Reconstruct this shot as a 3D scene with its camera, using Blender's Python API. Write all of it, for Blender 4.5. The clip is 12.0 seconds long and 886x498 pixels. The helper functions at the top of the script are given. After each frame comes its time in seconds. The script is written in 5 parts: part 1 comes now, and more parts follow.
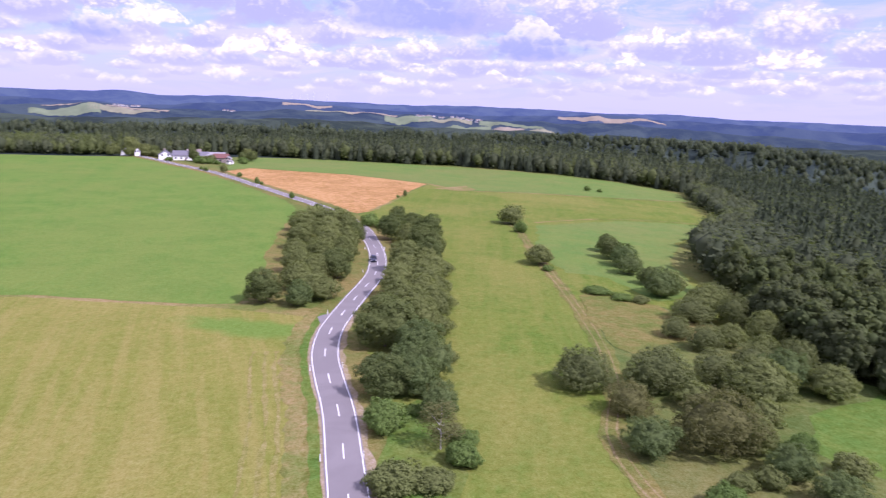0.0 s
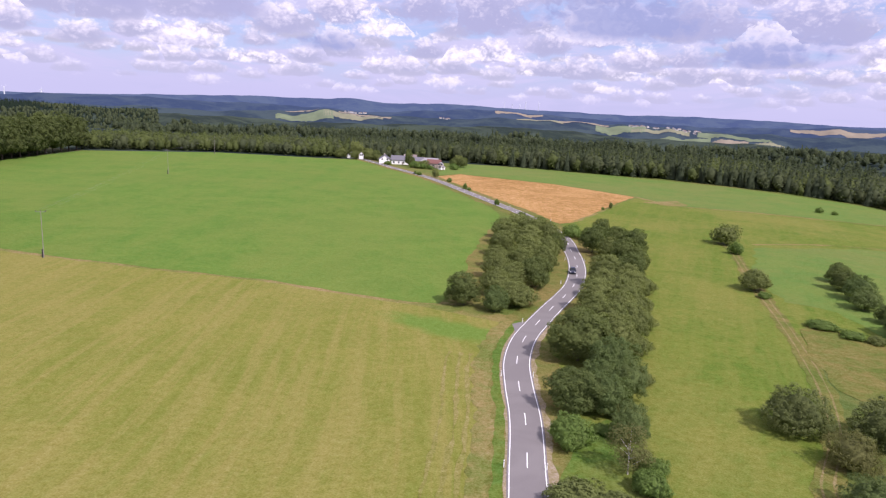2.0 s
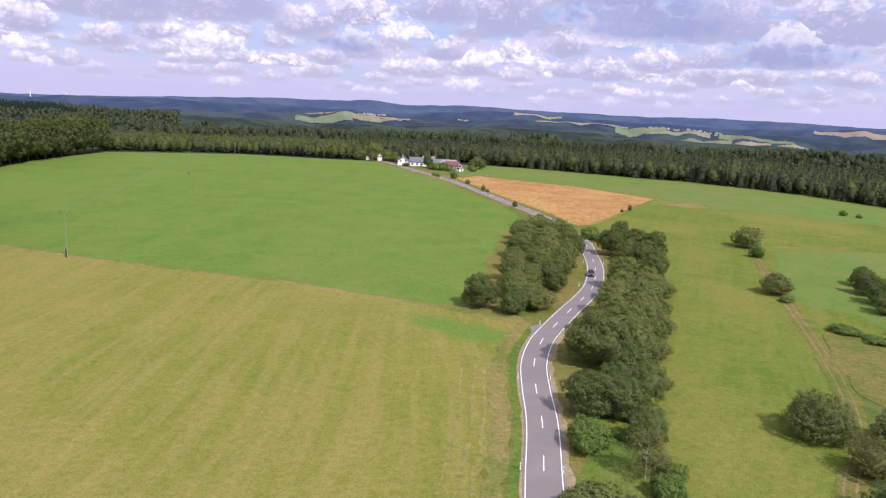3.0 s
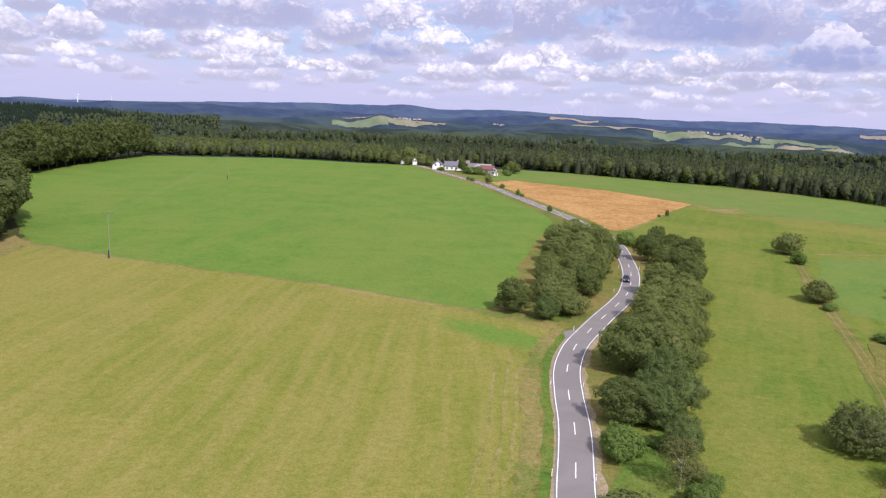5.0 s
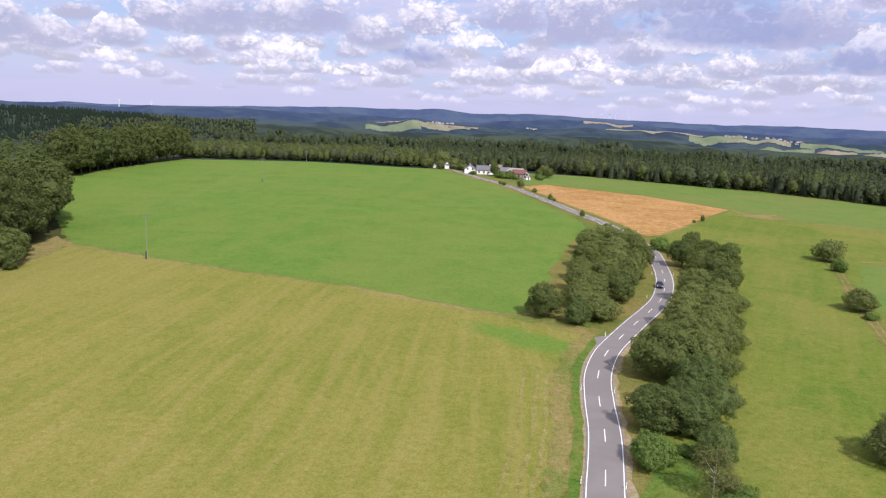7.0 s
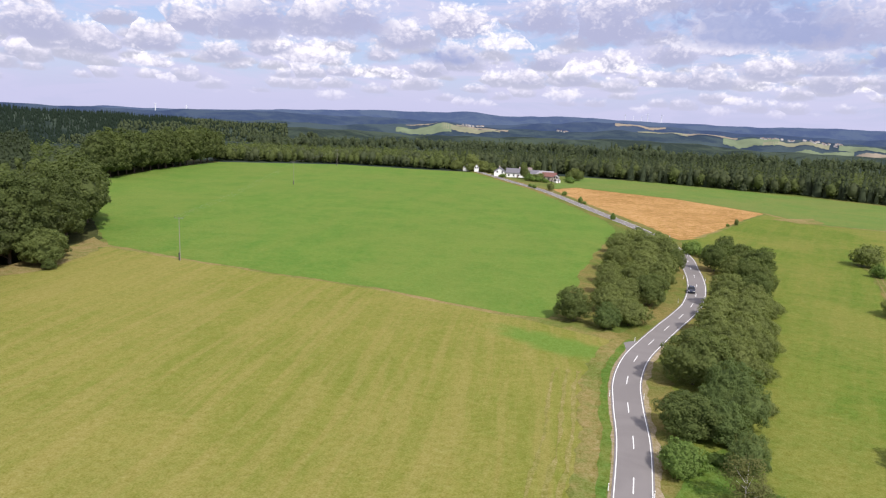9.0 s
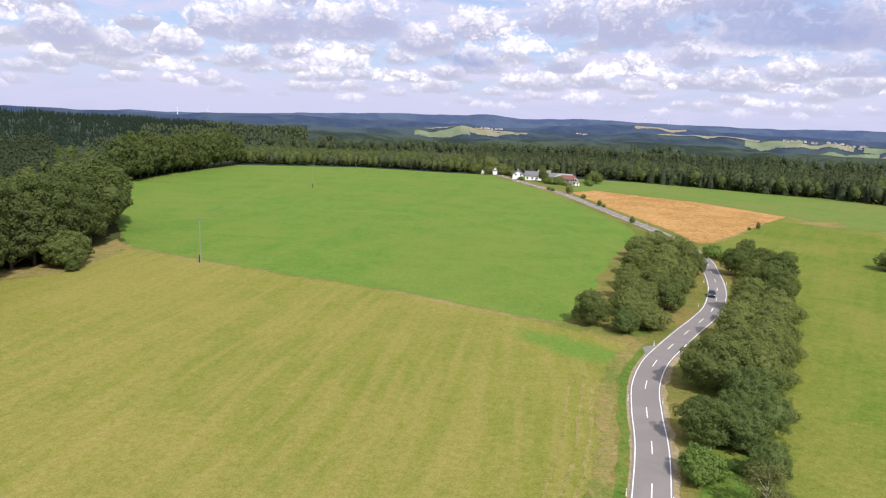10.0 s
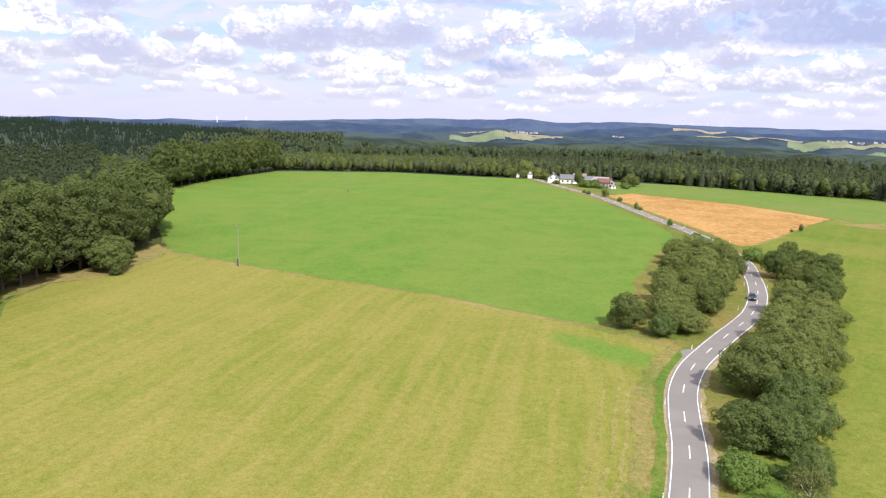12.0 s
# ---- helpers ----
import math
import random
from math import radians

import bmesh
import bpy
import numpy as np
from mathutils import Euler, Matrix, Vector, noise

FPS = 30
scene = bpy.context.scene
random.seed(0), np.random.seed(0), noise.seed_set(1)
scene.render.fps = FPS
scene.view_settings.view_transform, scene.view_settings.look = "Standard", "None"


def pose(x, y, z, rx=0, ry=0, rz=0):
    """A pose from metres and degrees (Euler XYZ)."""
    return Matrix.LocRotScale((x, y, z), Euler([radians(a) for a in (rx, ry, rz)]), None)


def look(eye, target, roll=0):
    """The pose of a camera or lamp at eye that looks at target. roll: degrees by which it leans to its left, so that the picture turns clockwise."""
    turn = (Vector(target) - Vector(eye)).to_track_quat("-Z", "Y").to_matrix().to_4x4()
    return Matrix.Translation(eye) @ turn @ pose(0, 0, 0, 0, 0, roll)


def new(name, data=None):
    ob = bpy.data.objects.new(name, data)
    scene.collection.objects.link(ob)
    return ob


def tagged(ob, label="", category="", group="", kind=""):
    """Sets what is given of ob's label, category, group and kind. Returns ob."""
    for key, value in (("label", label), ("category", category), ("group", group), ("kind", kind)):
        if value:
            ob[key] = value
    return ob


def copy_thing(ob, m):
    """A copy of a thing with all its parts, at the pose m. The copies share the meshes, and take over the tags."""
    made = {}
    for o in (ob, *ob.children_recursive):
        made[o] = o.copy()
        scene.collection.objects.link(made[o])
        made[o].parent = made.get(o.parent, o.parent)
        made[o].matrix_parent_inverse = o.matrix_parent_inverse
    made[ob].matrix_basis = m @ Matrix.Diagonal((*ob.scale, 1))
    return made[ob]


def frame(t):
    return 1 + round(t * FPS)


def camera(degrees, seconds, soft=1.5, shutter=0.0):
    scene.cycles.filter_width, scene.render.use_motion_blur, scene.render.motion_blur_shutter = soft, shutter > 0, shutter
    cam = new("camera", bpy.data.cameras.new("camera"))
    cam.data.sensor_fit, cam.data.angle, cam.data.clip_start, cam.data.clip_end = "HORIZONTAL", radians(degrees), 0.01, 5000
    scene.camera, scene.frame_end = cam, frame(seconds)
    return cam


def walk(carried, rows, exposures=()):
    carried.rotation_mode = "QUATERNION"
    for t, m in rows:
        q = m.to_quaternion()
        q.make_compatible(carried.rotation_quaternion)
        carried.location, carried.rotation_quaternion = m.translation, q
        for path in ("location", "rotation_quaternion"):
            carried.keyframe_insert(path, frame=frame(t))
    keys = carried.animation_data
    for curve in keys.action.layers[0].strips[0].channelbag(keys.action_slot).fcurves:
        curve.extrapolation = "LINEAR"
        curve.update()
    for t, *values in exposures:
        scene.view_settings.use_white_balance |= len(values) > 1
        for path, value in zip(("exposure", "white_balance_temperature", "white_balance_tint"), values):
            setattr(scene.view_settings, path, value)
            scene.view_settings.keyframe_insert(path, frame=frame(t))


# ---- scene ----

# ---------------------------------------------------------------- camera
cam = camera(66.0, 12.0, soft=1.25, shutter=0.25)
# seconds, place, heading (anticlockwise from +y), tilt, lean
PATH = [
    (0.0, 0.0, 0.0, 43.0, 0.0, -11.561, 2.184),
    (0.1, 0.02, -0.02, 43.02, 1.66, -11.62, 2.29),
    (0.25, 0.05, -0.04, 43.06, 3.86, -11.73, 2.45),
    (0.5, 0.1, -0.08, 43.12, 7.586, -11.87, 2.715),
    (0.75, 0.15, -0.12, 43.18, 10.1, -11.91, 2.89),
    (1.0, 0.2, -0.16, 43.23, 12.056, -11.923, 3.02),
    (1.5, 0.29, -0.24, 43.32, 14.539, -11.749, 2.859),
    (2.0, 0.37, -0.3, 43.37, 17.133, -11.566, 2.8),
    (2.5, 0.43, -0.32, 43.39, 17.94, -11.539, 2.797),
    (3.0, 0.5, -0.32, 43.39, 18.69, -11.498, 2.749),
    (5.0, 0.73, -0.22, 43.34, 21.651, -11.279, 2.602),
    (5.5, 0.78, -0.17, 43.32, 22.328, -11.226, 2.611),
    (6.0, 0.83, -0.11, 43.28, 23.014, -11.14, 2.542),
    (6.5, 0.88, -0.05, 43.25, 23.713, -11.096, 2.551),
    (7.0, 0.91, 0.01, 43.24, 24.378, -11.057, 2.578),
    (9.0, 1.13, 0.26, 43.31, 26.905, -10.94, 2.436),
    (9.5, 1.19, 0.32, 43.34, 27.462, -10.881, 2.402),
    (10.0, 1.27, 0.35, 43.35, 28.49, -10.77, 2.28),
    (10.5, 1.38, 0.35, 43.31, 29.78, -10.671, 2.114),
    (11.0, 1.5, 0.33, 43.21, 30.551, -10.633, 1.93),
    (11.5, 1.6, 0.3, 43.1, 31.098, -10.536, 1.692),
    (12.0, 1.69, 0.28, 42.97, 31.523, -10.462, 1.522),
]


def facing(x, y, z, heading, tilt, lean):
    a, b = radians(heading), radians(tilt)
    way = Vector((-math.sin(a) * math.cos(b), math.cos(a) * math.cos(b), math.sin(b)))
    return look((x, y, z), Vector((x, y, z)) + way, lean)


walk(cam, [(t, facing(*row)) for t, *row in PATH], exposures=[(0.0, 0.72, 5550, 43), (0.5, 0.58, 5600, 39), (1.0, 0.48, 5830, 34), (2.5, 0.48, 6130, 25), (6.0, 0.48, 6150, 18), (9.0, 0.50, 6300, 14), (10.5, 0.68, 6400, 11), (12.0, 0.88, 6450, 10)])

# ---------------------------------------------------------------- sky and sun
SUN_AZ, SUN_EL = radians(122), radians(48)        # clockwise from +y, above the horizon
SUN_WAY = Vector((math.sin(SUN_AZ) * math.cos(SUN_EL), math.cos(SUN_AZ) * math.cos(SUN_EL), math.sin(SUN_EL)))


class Nodes:
    """Short-hand for a node tree."""

    def __init__(self, tree):
        self.tree = tree
        tree.nodes.clear()

    def add(self, kind, **values):
        node = self.tree.nodes.new(kind)
        for key, value in values.items():
            setattr(node, key, value)
        return node

    def put(self, socket, value):
        if isinstance(value, bpy.types.NodeSocket):
            self.tree.links.new(value, socket)
        elif isinstance(value, tuple) and len(value) == 3 and socket.type == "RGBA":
            socket.default_value = (*value, 1)
        else:
            socket.default_value = value

    def math(self, op, a, b=0.0, c=0.0, clamp=False):
        node = self.add("ShaderNodeMath", operation=op, use_clamp=clamp)
        for s, v in zip(node.inputs, (a, b, c)):
            self.put(s, v)
        return node.outputs[0]

    def vec(self, op, a, b=(0, 0, 0), scale=None):
        node = self.add("ShaderNodeVectorMath", operation=op)
        self.put(node.inputs[0], a)
        self.put(node.inputs[1], b)
        if scale is not None:
            self.put(node.inputs[3], scale)
        return node.outputs["Value"] if op in ("LENGTH", "DOT_PRODUCT", "DISTANCE") else node.outputs[0]

    def noise(self, vector, scale, detail=4.0, rough=0.55, warp=0.0):
        node = self.add("ShaderNodeTexNoise")
        self.put(node.inputs["Vector"], vector)
        for key, value in (("Scale", scale), ("Detail", detail), ("Roughness", rough), ("Distortion", warp)):
            self.put(node.inputs[key], value)
        return node.outputs["Fac"]

    def step(self, value, low, high, a=0.0, b=1.0):
        node = self.add("ShaderNodeMapRange", interpolation_type="SMOOTHSTEP")
        for s, v in zip(node.inputs, (value, low, high, a, b)):
            self.put(s, v)
        return node.outputs[0]

    def mix(self, fac, a, b, how="MIX"):
        node = self.add("ShaderNodeMix", data_type="RGBA", blend_type=how)
        self.put(node.inputs[0], fac)
        self.put(node.inputs[6], a)
        self.put(node.inputs[7], b)
        return node.outputs[2]

    def xyz(self, x, y, z):
        node = self.add("ShaderNodeCombineXYZ")
        for s, v in zip(node.inputs, (x, y, z)):
            self.put(s, v)
        return node.outputs[0]

    def split(self, v):
        node = self.add("ShaderNodeSeparateXYZ")
        self.put(node.inputs[0], v)
        return node.outputs


def make_world():
    """Nishita sky behind a pale veil and three ranks of flat-based cumulus, by bearing and height in degrees."""
    world = bpy.data.worlds.new("sky")
    world.use_nodes = True
    scene.world = world
    n = Nodes(world.node_tree)
    out = n.add("ShaderNodeOutputWorld")
    sky = n.add("ShaderNodeTexSky", sky_type="NISHITA", sun_disc=False, sun_elevation=SUN_EL, sun_rotation=SUN_AZ)
    sky.air_density, sky.dust_density, sky.ozone_density = 1.0, 1.0, 1.5
    x, y, z = n.split(n.add("ShaderNodeTexCoord").outputs["Generated"])
    bearing = n.math("DEGREES", n.math("ARCTAN2", n.math("MULTIPLY", x, -1.0), y))
    up = n.math("MAXIMUM", n.math("DEGREES", n.math("ARCSINE", z)), 0.0)
    flat = n.xyz(bearing, n.math("MULTIPLY", up, 1.35), 0.0)

    def cells(v, scale, rough=0.0):
        node = n.add("ShaderNodeTexVoronoi", voronoi_dimensions="2D")
        n.put(node.inputs["Vector"], v)
        n.put(node.inputs["Scale"], scale)
        node.inputs["Detail"].default_value = rough
        return node.outputs

    # billows: round puffs at two sizes, the larger ones on a warped field
    wave = n.vec("SCALE", n.vec("SUBTRACT", n.xyz(n.noise(flat, 0.55, 3.0), n.noise(n.vec("ADD", flat, (37.0, 11.0, 0.0)), 0.55, 3.0), 0.0), (0.5, 0.5, 0.0)), scale=2.2)
    soft = n.vec("ADD", flat, wave)
    puff = n.math("SUBTRACT", 0.5, cells(soft, 0.85)["Distance"])
    small = n.math("SUBTRACT", 0.5, cells(n.vec("ADD", soft, (5.0, 3.0, 0.0)), 2.3)["Distance"])
    fine = n.math("SUBTRACT", n.noise(flat, 2.6, 5.0, 0.65), 0.5)

    def heap(dx, dy, size, billow):
        """How deep inside one cumulus: a dome above a flat base; and how high on it, 0 at the base."""
        tall = n.math("ADD", dy, n.math("MULTIPLY", size, 0.35))
        below = n.math("MULTIPLY", n.math("MINIMUM", tall, 0.0), 2.6)
        above = n.math("MULTIPLY", n.math("MAXIMUM", tall, 0.0), 0.95)
        far = n.vec("LENGTH", n.xyz(n.math("MULTIPLY", dx, 0.80), n.math("ADD", below, above), 0.0))
        rim = n.math("MULTIPLY", billow, n.step(tall, -0.25, 0.25, 0.45, 1.0))
        return n.math("ADD", n.math("SUBTRACT", size, far), rim), n.math("DIVIDE", tall, size)

    def rank(colour, wide, high, shift, low, top, least, most, grain, dusk):
        """One rank of heaps, between two heights above the horizon, laid over what is behind it."""
        v = n.xyz(n.math("DIVIDE", n.math("ADD", bearing, shift), wide), n.math("DIVIDE", up, high), 0.0)
        v = n.vec("ADD", v, n.vec("SCALE", wave, scale=0.10))
        cell = n.add("ShaderNodeTexVoronoi", voronoi_dimensions="2D")
        n.put(cell.inputs["Vector"], v)
        cell.inputs["Scale"].default_value = 1.0
        cell.inputs["Randomness"].default_value = 0.85
        dx, dy, _ = n.split(n.vec("SUBTRACT", v, cell.outputs["Position"]))
        luck, other, _ = n.split(cell.outputs["Color"])
        size = n.math("ADD", least, n.math("MULTIPLY", luck, most - least))
        ruffle = n.math("ADD", n.math("MULTIPLY", puff, 0.34), n.math("ADD", n.math("MULTIPLY", small, 0.20), n.math("MULTIPLY", fine, 0.55)))
        deep, tall = heap(dx, dy, size, n.math("MULTIPLY", ruffle, grain))
        deep = n.math("SUBTRACT", deep, n.math("ADD", n.step(up, low + 0.8, low, 0.0, 0.6), n.step(up, top, top + 3.0, 0.0, 0.6)))
        mask = n.step(deep, -0.02, 0.17)
        lit = n.math("ADD", n.math("ADD", tall, n.math("MULTIPLY", ruffle, 1.9)), n.math("MULTIPLY", n.math("SUBTRACT", other, 0.5), 0.45))
        body = n.mix(n.step(lit, 0.0, 0.75), tuple(0.50 * (1 - dusk) + c * dusk for c in (0.355, 0.37, 0.515)), (0.585, 0.57, 0.655))
        body = n.mix(n.step(lit, 0.45, 1.35), body, (0.88, 0.845, 0.85))
        thin = n.step(deep, 0.0, 0.30, 0.55, 1.0)
        return n.mix(n.math("MULTIPLY", mask, thin), colour, body)

    blue = n.mix(0.5, n.vec("SCALE", sky.outputs[0], scale=0.09), (0.27, 0.42, 0.72))
    streak = n.noise(n.vec("MULTIPLY", flat, (0.35, 1.3, 1.0)), 0.34, 6.0, 0.6, 1.0)
    veil = n.math("ADD", n.step(streak, 0.37, 0.61, 0.26, 0.94), n.step(up, 7.0, 1.5, 0.0, 0.30), clamp=True)
    colour = n.mix(veil, blue, (0.50, 0.50, 0.635))
    colour = rank(colour, 2.5, 1.5, 3.0, 0.6, 3.0, 0.26, 0.60, 0.48, 0.5)
    colour = rank(colour, 3.1, 2.2, 31.2, 1.4, 4.6, 0.28, 0.62, 0.52, 0.6)
    colour = rank(colour, 3.9, 3.1, 11.3, 2.4, 6.0, 0.28, 0.62, 0.56, 0.75)
    colour = rank(colour, 5.2, 4.6, 43.9, 3.4, 8.5, 0.26, 0.62, 0.58, 0.85)
    colour = rank(colour, 7.8, 7.2, 21.7, 5.0, 14.0, 0.24, 0.56, 0.60, 0.95)
    colour = rank(colour, 26.0, 14.0, 4.0, 13.0, 70.0, 0.20, 0.55, 0.35, 0.95)
    # one broad dark-based cloud over the valley, and a lower one beside it
    for at, high, wide, size in ((3.8, 7.9, 8.4, 0.62), (-6.6, 5.4, 7.2, 0.46), (27.0, 4.9, 4.5, 0.42)):
        dx = n.math("DIVIDE", n.math("SUBTRACT", bearing, at), wide)
        dy = n.math("DIVIDE", n.math("SUBTRACT", up, high), wide * 0.58)
        ruffle = n.math("ADD", n.math("MULTIPLY", puff, 0.62), n.math("ADD", n.math("MULTIPLY", small, 0.18), n.math("MULTIPLY", fine, 0.45)))
        deep, tall = heap(dx, dy, n.math("ADD", size, 0.0), ruffle)
        body = n.mix(n.step(n.math("ADD", tall, n.math("MULTIPLY", ruffle, 1.5)), 0.75, 2.1), (0.285, 0.325, 0.50), (0.66, 0.645, 0.71))
        colour = n.mix(n.step(deep, -0.06, 0.42, 0.0, 0.90), colour, body)
    colour = n.mix(n.step(up, 3.6, 0.0, 0.0, 0.80), colour, (0.455, 0.455, 0.61))
    colour = n.mix(n.step(up, 11.0, 38.0, 0.0, 0.62), colour, (0.84, 0.84, 0.92))      # added brightness in the unseen upper sky, to fill the shadows
    back = n.add("ShaderNodeBackground")
    n.put(back.inputs["Color"], colour)
    back.inputs["Strength"].default_value = 0.94
    n.tree.links.new(back.outputs[0], out.inputs[0])


make_world()
sun = new("sun", bpy.data.lights.new("sun", "SUN"))
sun.data.energy, sun.data.angle, sun.data.color = 3.85, radians(0.6), (1.0, 0.95, 0.86)
sun.matrix_world = look((60, -60, 120), Vector((60, -60, 120)) - SUN_WAY)

# ---------------------------------------------------------------- materials
MATS = {}


def surface(name, build, rough=0.85, metal=0.0, bump=None, leafy=0.0, haze_glow=None, gloss=0.25):
    """build(n, place) -> colour, or (colour, height)."""
    mat = bpy.data.materials.new(name)
    mat.use_nodes = True
    n = Nodes(mat.node_tree)
    out = n.add("ShaderNodeOutputMaterial")
    place = n.add("ShaderNodeTexCoord").outputs["Object"]
    colour = build(n, place)
    height = None
    if isinstance(colour, (list, tuple)) and len(colour) == 2:
        colour, height = colour
    b = n.add("ShaderNodeBsdfPrincipled")
    n.put(b.inputs["Base Color"], colour)
    n.put(b.inputs["Roughness"], rough)
    n.put(b.inputs["Metallic"], metal)
    n.put(b.inputs["Specular IOR Level"], gloss)
    if height is not None and bump:
        h = n.add("ShaderNodeBump")
        n.put(h.inputs["Strength"], 1.0)
        n.put(h.inputs["Distance"], bump)
        n.put(h.inputs["Height"], height)
        n.tree.links.new(h.outputs[0], b.inputs["Normal"])
    shader = b.outputs[0]
    if leafy:
        t = n.add("ShaderNodeBsdfTranslucent")
        n.put(t.inputs[0], n.mix(1.0, colour, (0.96, 1.0, 0.55), "MULTIPLY"))
        m = n.add("ShaderNodeMixShader")
        m.inputs[0].default_value = leafy
        n.tree.links.new(shader, m.inputs[1])
        n.tree.links.new(t.outputs[0], m.inputs[2])
        shader = m.outputs[0]
    if haze_glow:
        n.put(b.inputs["Emission Color"], haze_glow)
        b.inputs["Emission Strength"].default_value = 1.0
    n.tree.links.new(shader, out.inputs[0])
    MATS[name] = mat
    return mat


def plain(name, rgb, rough=0.7, metal=0.0, spread=0.12, scale=3.0):
    def build(n, place):
        f = n.noise(place, scale, 5.0)
        low, high = tuple(c * (1 - spread) for c in rgb), tuple(min(1, c * (1 + spread)) for c in rgb)
        return n.mix(f, low, high)
    return surface(name, build, rough, metal)


def grass(name, low, high, dry, dry_amount=0.35, stripe=None, lush=None, grain=1.0, rough=1.0):
    """Meadow: tufts, patches, dry spots and mower's stripes (heading, spacing, strength)."""
    def build(n, place):
        blade = n.noise(place, 3.6 * grain, 3.0, 0.7)
        tuft = n.noise(place, 0.9 * grain, 5.0, 0.65)
        spot = n.noise(place, 0.28, 4.0, 0.65, 0.4)
        patch = n.noise(place, 0.06, 4.0, 0.6, 0.5)
        broad = n.noise(place, 0.016, 3.0, 0.5)
        c = n.mix(n.step(n.math("ADD", n.math("MULTIPLY", patch, 0.55), n.math("MULTIPLY", spot, 0.45)), 0.36, 0.64), low, high)
        arid = n.math("ADD", broad, n.math("ADD", n.math("MULTIPLY", patch, 0.25), n.math("MULTIPLY", spot, 0.25)))
        c = n.mix(n.math("MULTIPLY", n.step(arid, 0.64, 0.90), dry_amount), c, dry)
        if stripe:
            heading, gap, strength = stripe
            x, y, z = n.split(place)
            across = n.math("ADD", n.math("MULTIPLY", x, math.cos(heading)), n.math("MULTIPLY", y, math.sin(heading)))
            down = n.math("SUBTRACT", n.math("MULTIPLY", y, math.cos(heading)), n.math("MULTIPLY", x, math.sin(heading)))
            across = n.math("ADD", across, n.math("MULTIPLY", n.noise(place, 0.02, 2.0), 5.0))
            lane = n.noise(n.xyz(n.math("DIVIDE", across, gap), n.math("MULTIPLY", down, 0.018), 0.0), 1.0, 5.0, 0.65)
            c = n.mix(n.math("MULTIPLY", n.step(lane, 0.40, 0.64), strength), c, dry)
        if lush:
            cx, cy, sx, sy, turn, rgb = lush
            x, y, z = n.split(place)
            dx, dy = n.math("SUBTRACT", x, cx), n.math("SUBTRACT", y, cy)
            u = n.math("DIVIDE", n.math("ADD", n.math("MULTIPLY", dx, math.cos(turn)), n.math("MULTIPLY", dy, math.sin(turn))), sx)
            v = n.math("DIVIDE", n.math("SUBTRACT", n.math("MULTIPLY", dy, math.cos(turn)), n.math("MULTIPLY", dx, math.sin(turn))), sy)
            d = n.vec("LENGTH", n.xyz(u, v, 0.0))
            d = n.math("ADD", d, n.math("MULTIPLY", n.math("SUBTRACT", n.noise(place, 0.2, 4.0), 0.5), 0.9))
            c = n.mix(n.step(d, 1.15, 0.4), c, rgb)
        fleck = n.math("ADD", n.math("MULTIPLY", n.math("SUBTRACT", tuft, 0.5), 0.9 * rough), n.math("MULTIPLY", n.math("SUBTRACT", blade, 0.5), 1.1 * rough))
        fine = n.math("ADD", 1.0, fleck)
        c = n.mix(1.0, c, n.xyz(fine, fine, n.math("MULTIPLY", fine, fine)), "MULTIPLY")
        c = n.mix(n.math("MULTIPLY", n.step(blade, 0.60, 0.75), 0.25 * rough), c, dry)
        return c, tuft
    return surface(name, build, 0.95, bump=0.2, gloss=0.04)


def foliage(name, dark, light, leafy=0.5, blotch=0.35, gloss=0.07):
    def build(n, place):
        g = n.add("ShaderNodeNewGeometry")
        o = n.add("ShaderNodeObjectInfo")
        r = n.math("ADD", n.math("MULTIPLY", g.outputs["Random Per Island"], 0.20), n.math("MULTIPLY", o.outputs["Random"], 0.22))
        clump = n.math("ADD", n.math("MULTIPLY", n.noise(place, 0.30, 3.0), blotch), n.math("MULTIPLY", n.noise(place, 0.075, 2.0), blotch))
        f = n.math("ADD", r, clump)
        return n.mix(n.step(f, 0.21, 0.91), dark, light)
    return surface(name, build, 0.7, leafy=leafy, gloss=gloss)


def distant_woods(name, haze_glow, shade=1.0):
    """Woods too far off for single trees: crowns as relief, dark blotches painted in for cloud shadow."""
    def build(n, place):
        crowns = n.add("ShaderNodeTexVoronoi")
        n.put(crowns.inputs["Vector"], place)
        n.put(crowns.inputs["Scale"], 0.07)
        cloud_blotch = n.noise(n.vec("MULTIPLY", place, (1.0, 1.0, 4.0)), 0.0042, 6.0, 0.65, 0.8)
        # base tones tinted blue: haze put into the colour
        c = n.mix(n.step(cloud_blotch, 0.45, 0.57), tuple(k * shade for k in (0.020, 0.030, 0.026)), tuple(k * shade for k in (0.044, 0.060, 0.044)))
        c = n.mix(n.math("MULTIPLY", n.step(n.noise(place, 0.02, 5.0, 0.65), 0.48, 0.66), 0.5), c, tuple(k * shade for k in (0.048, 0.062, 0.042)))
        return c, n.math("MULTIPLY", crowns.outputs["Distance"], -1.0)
    return surface(name, build, 0.95, bump=1.5, haze_glow=haze_glow, gloss=0.02)


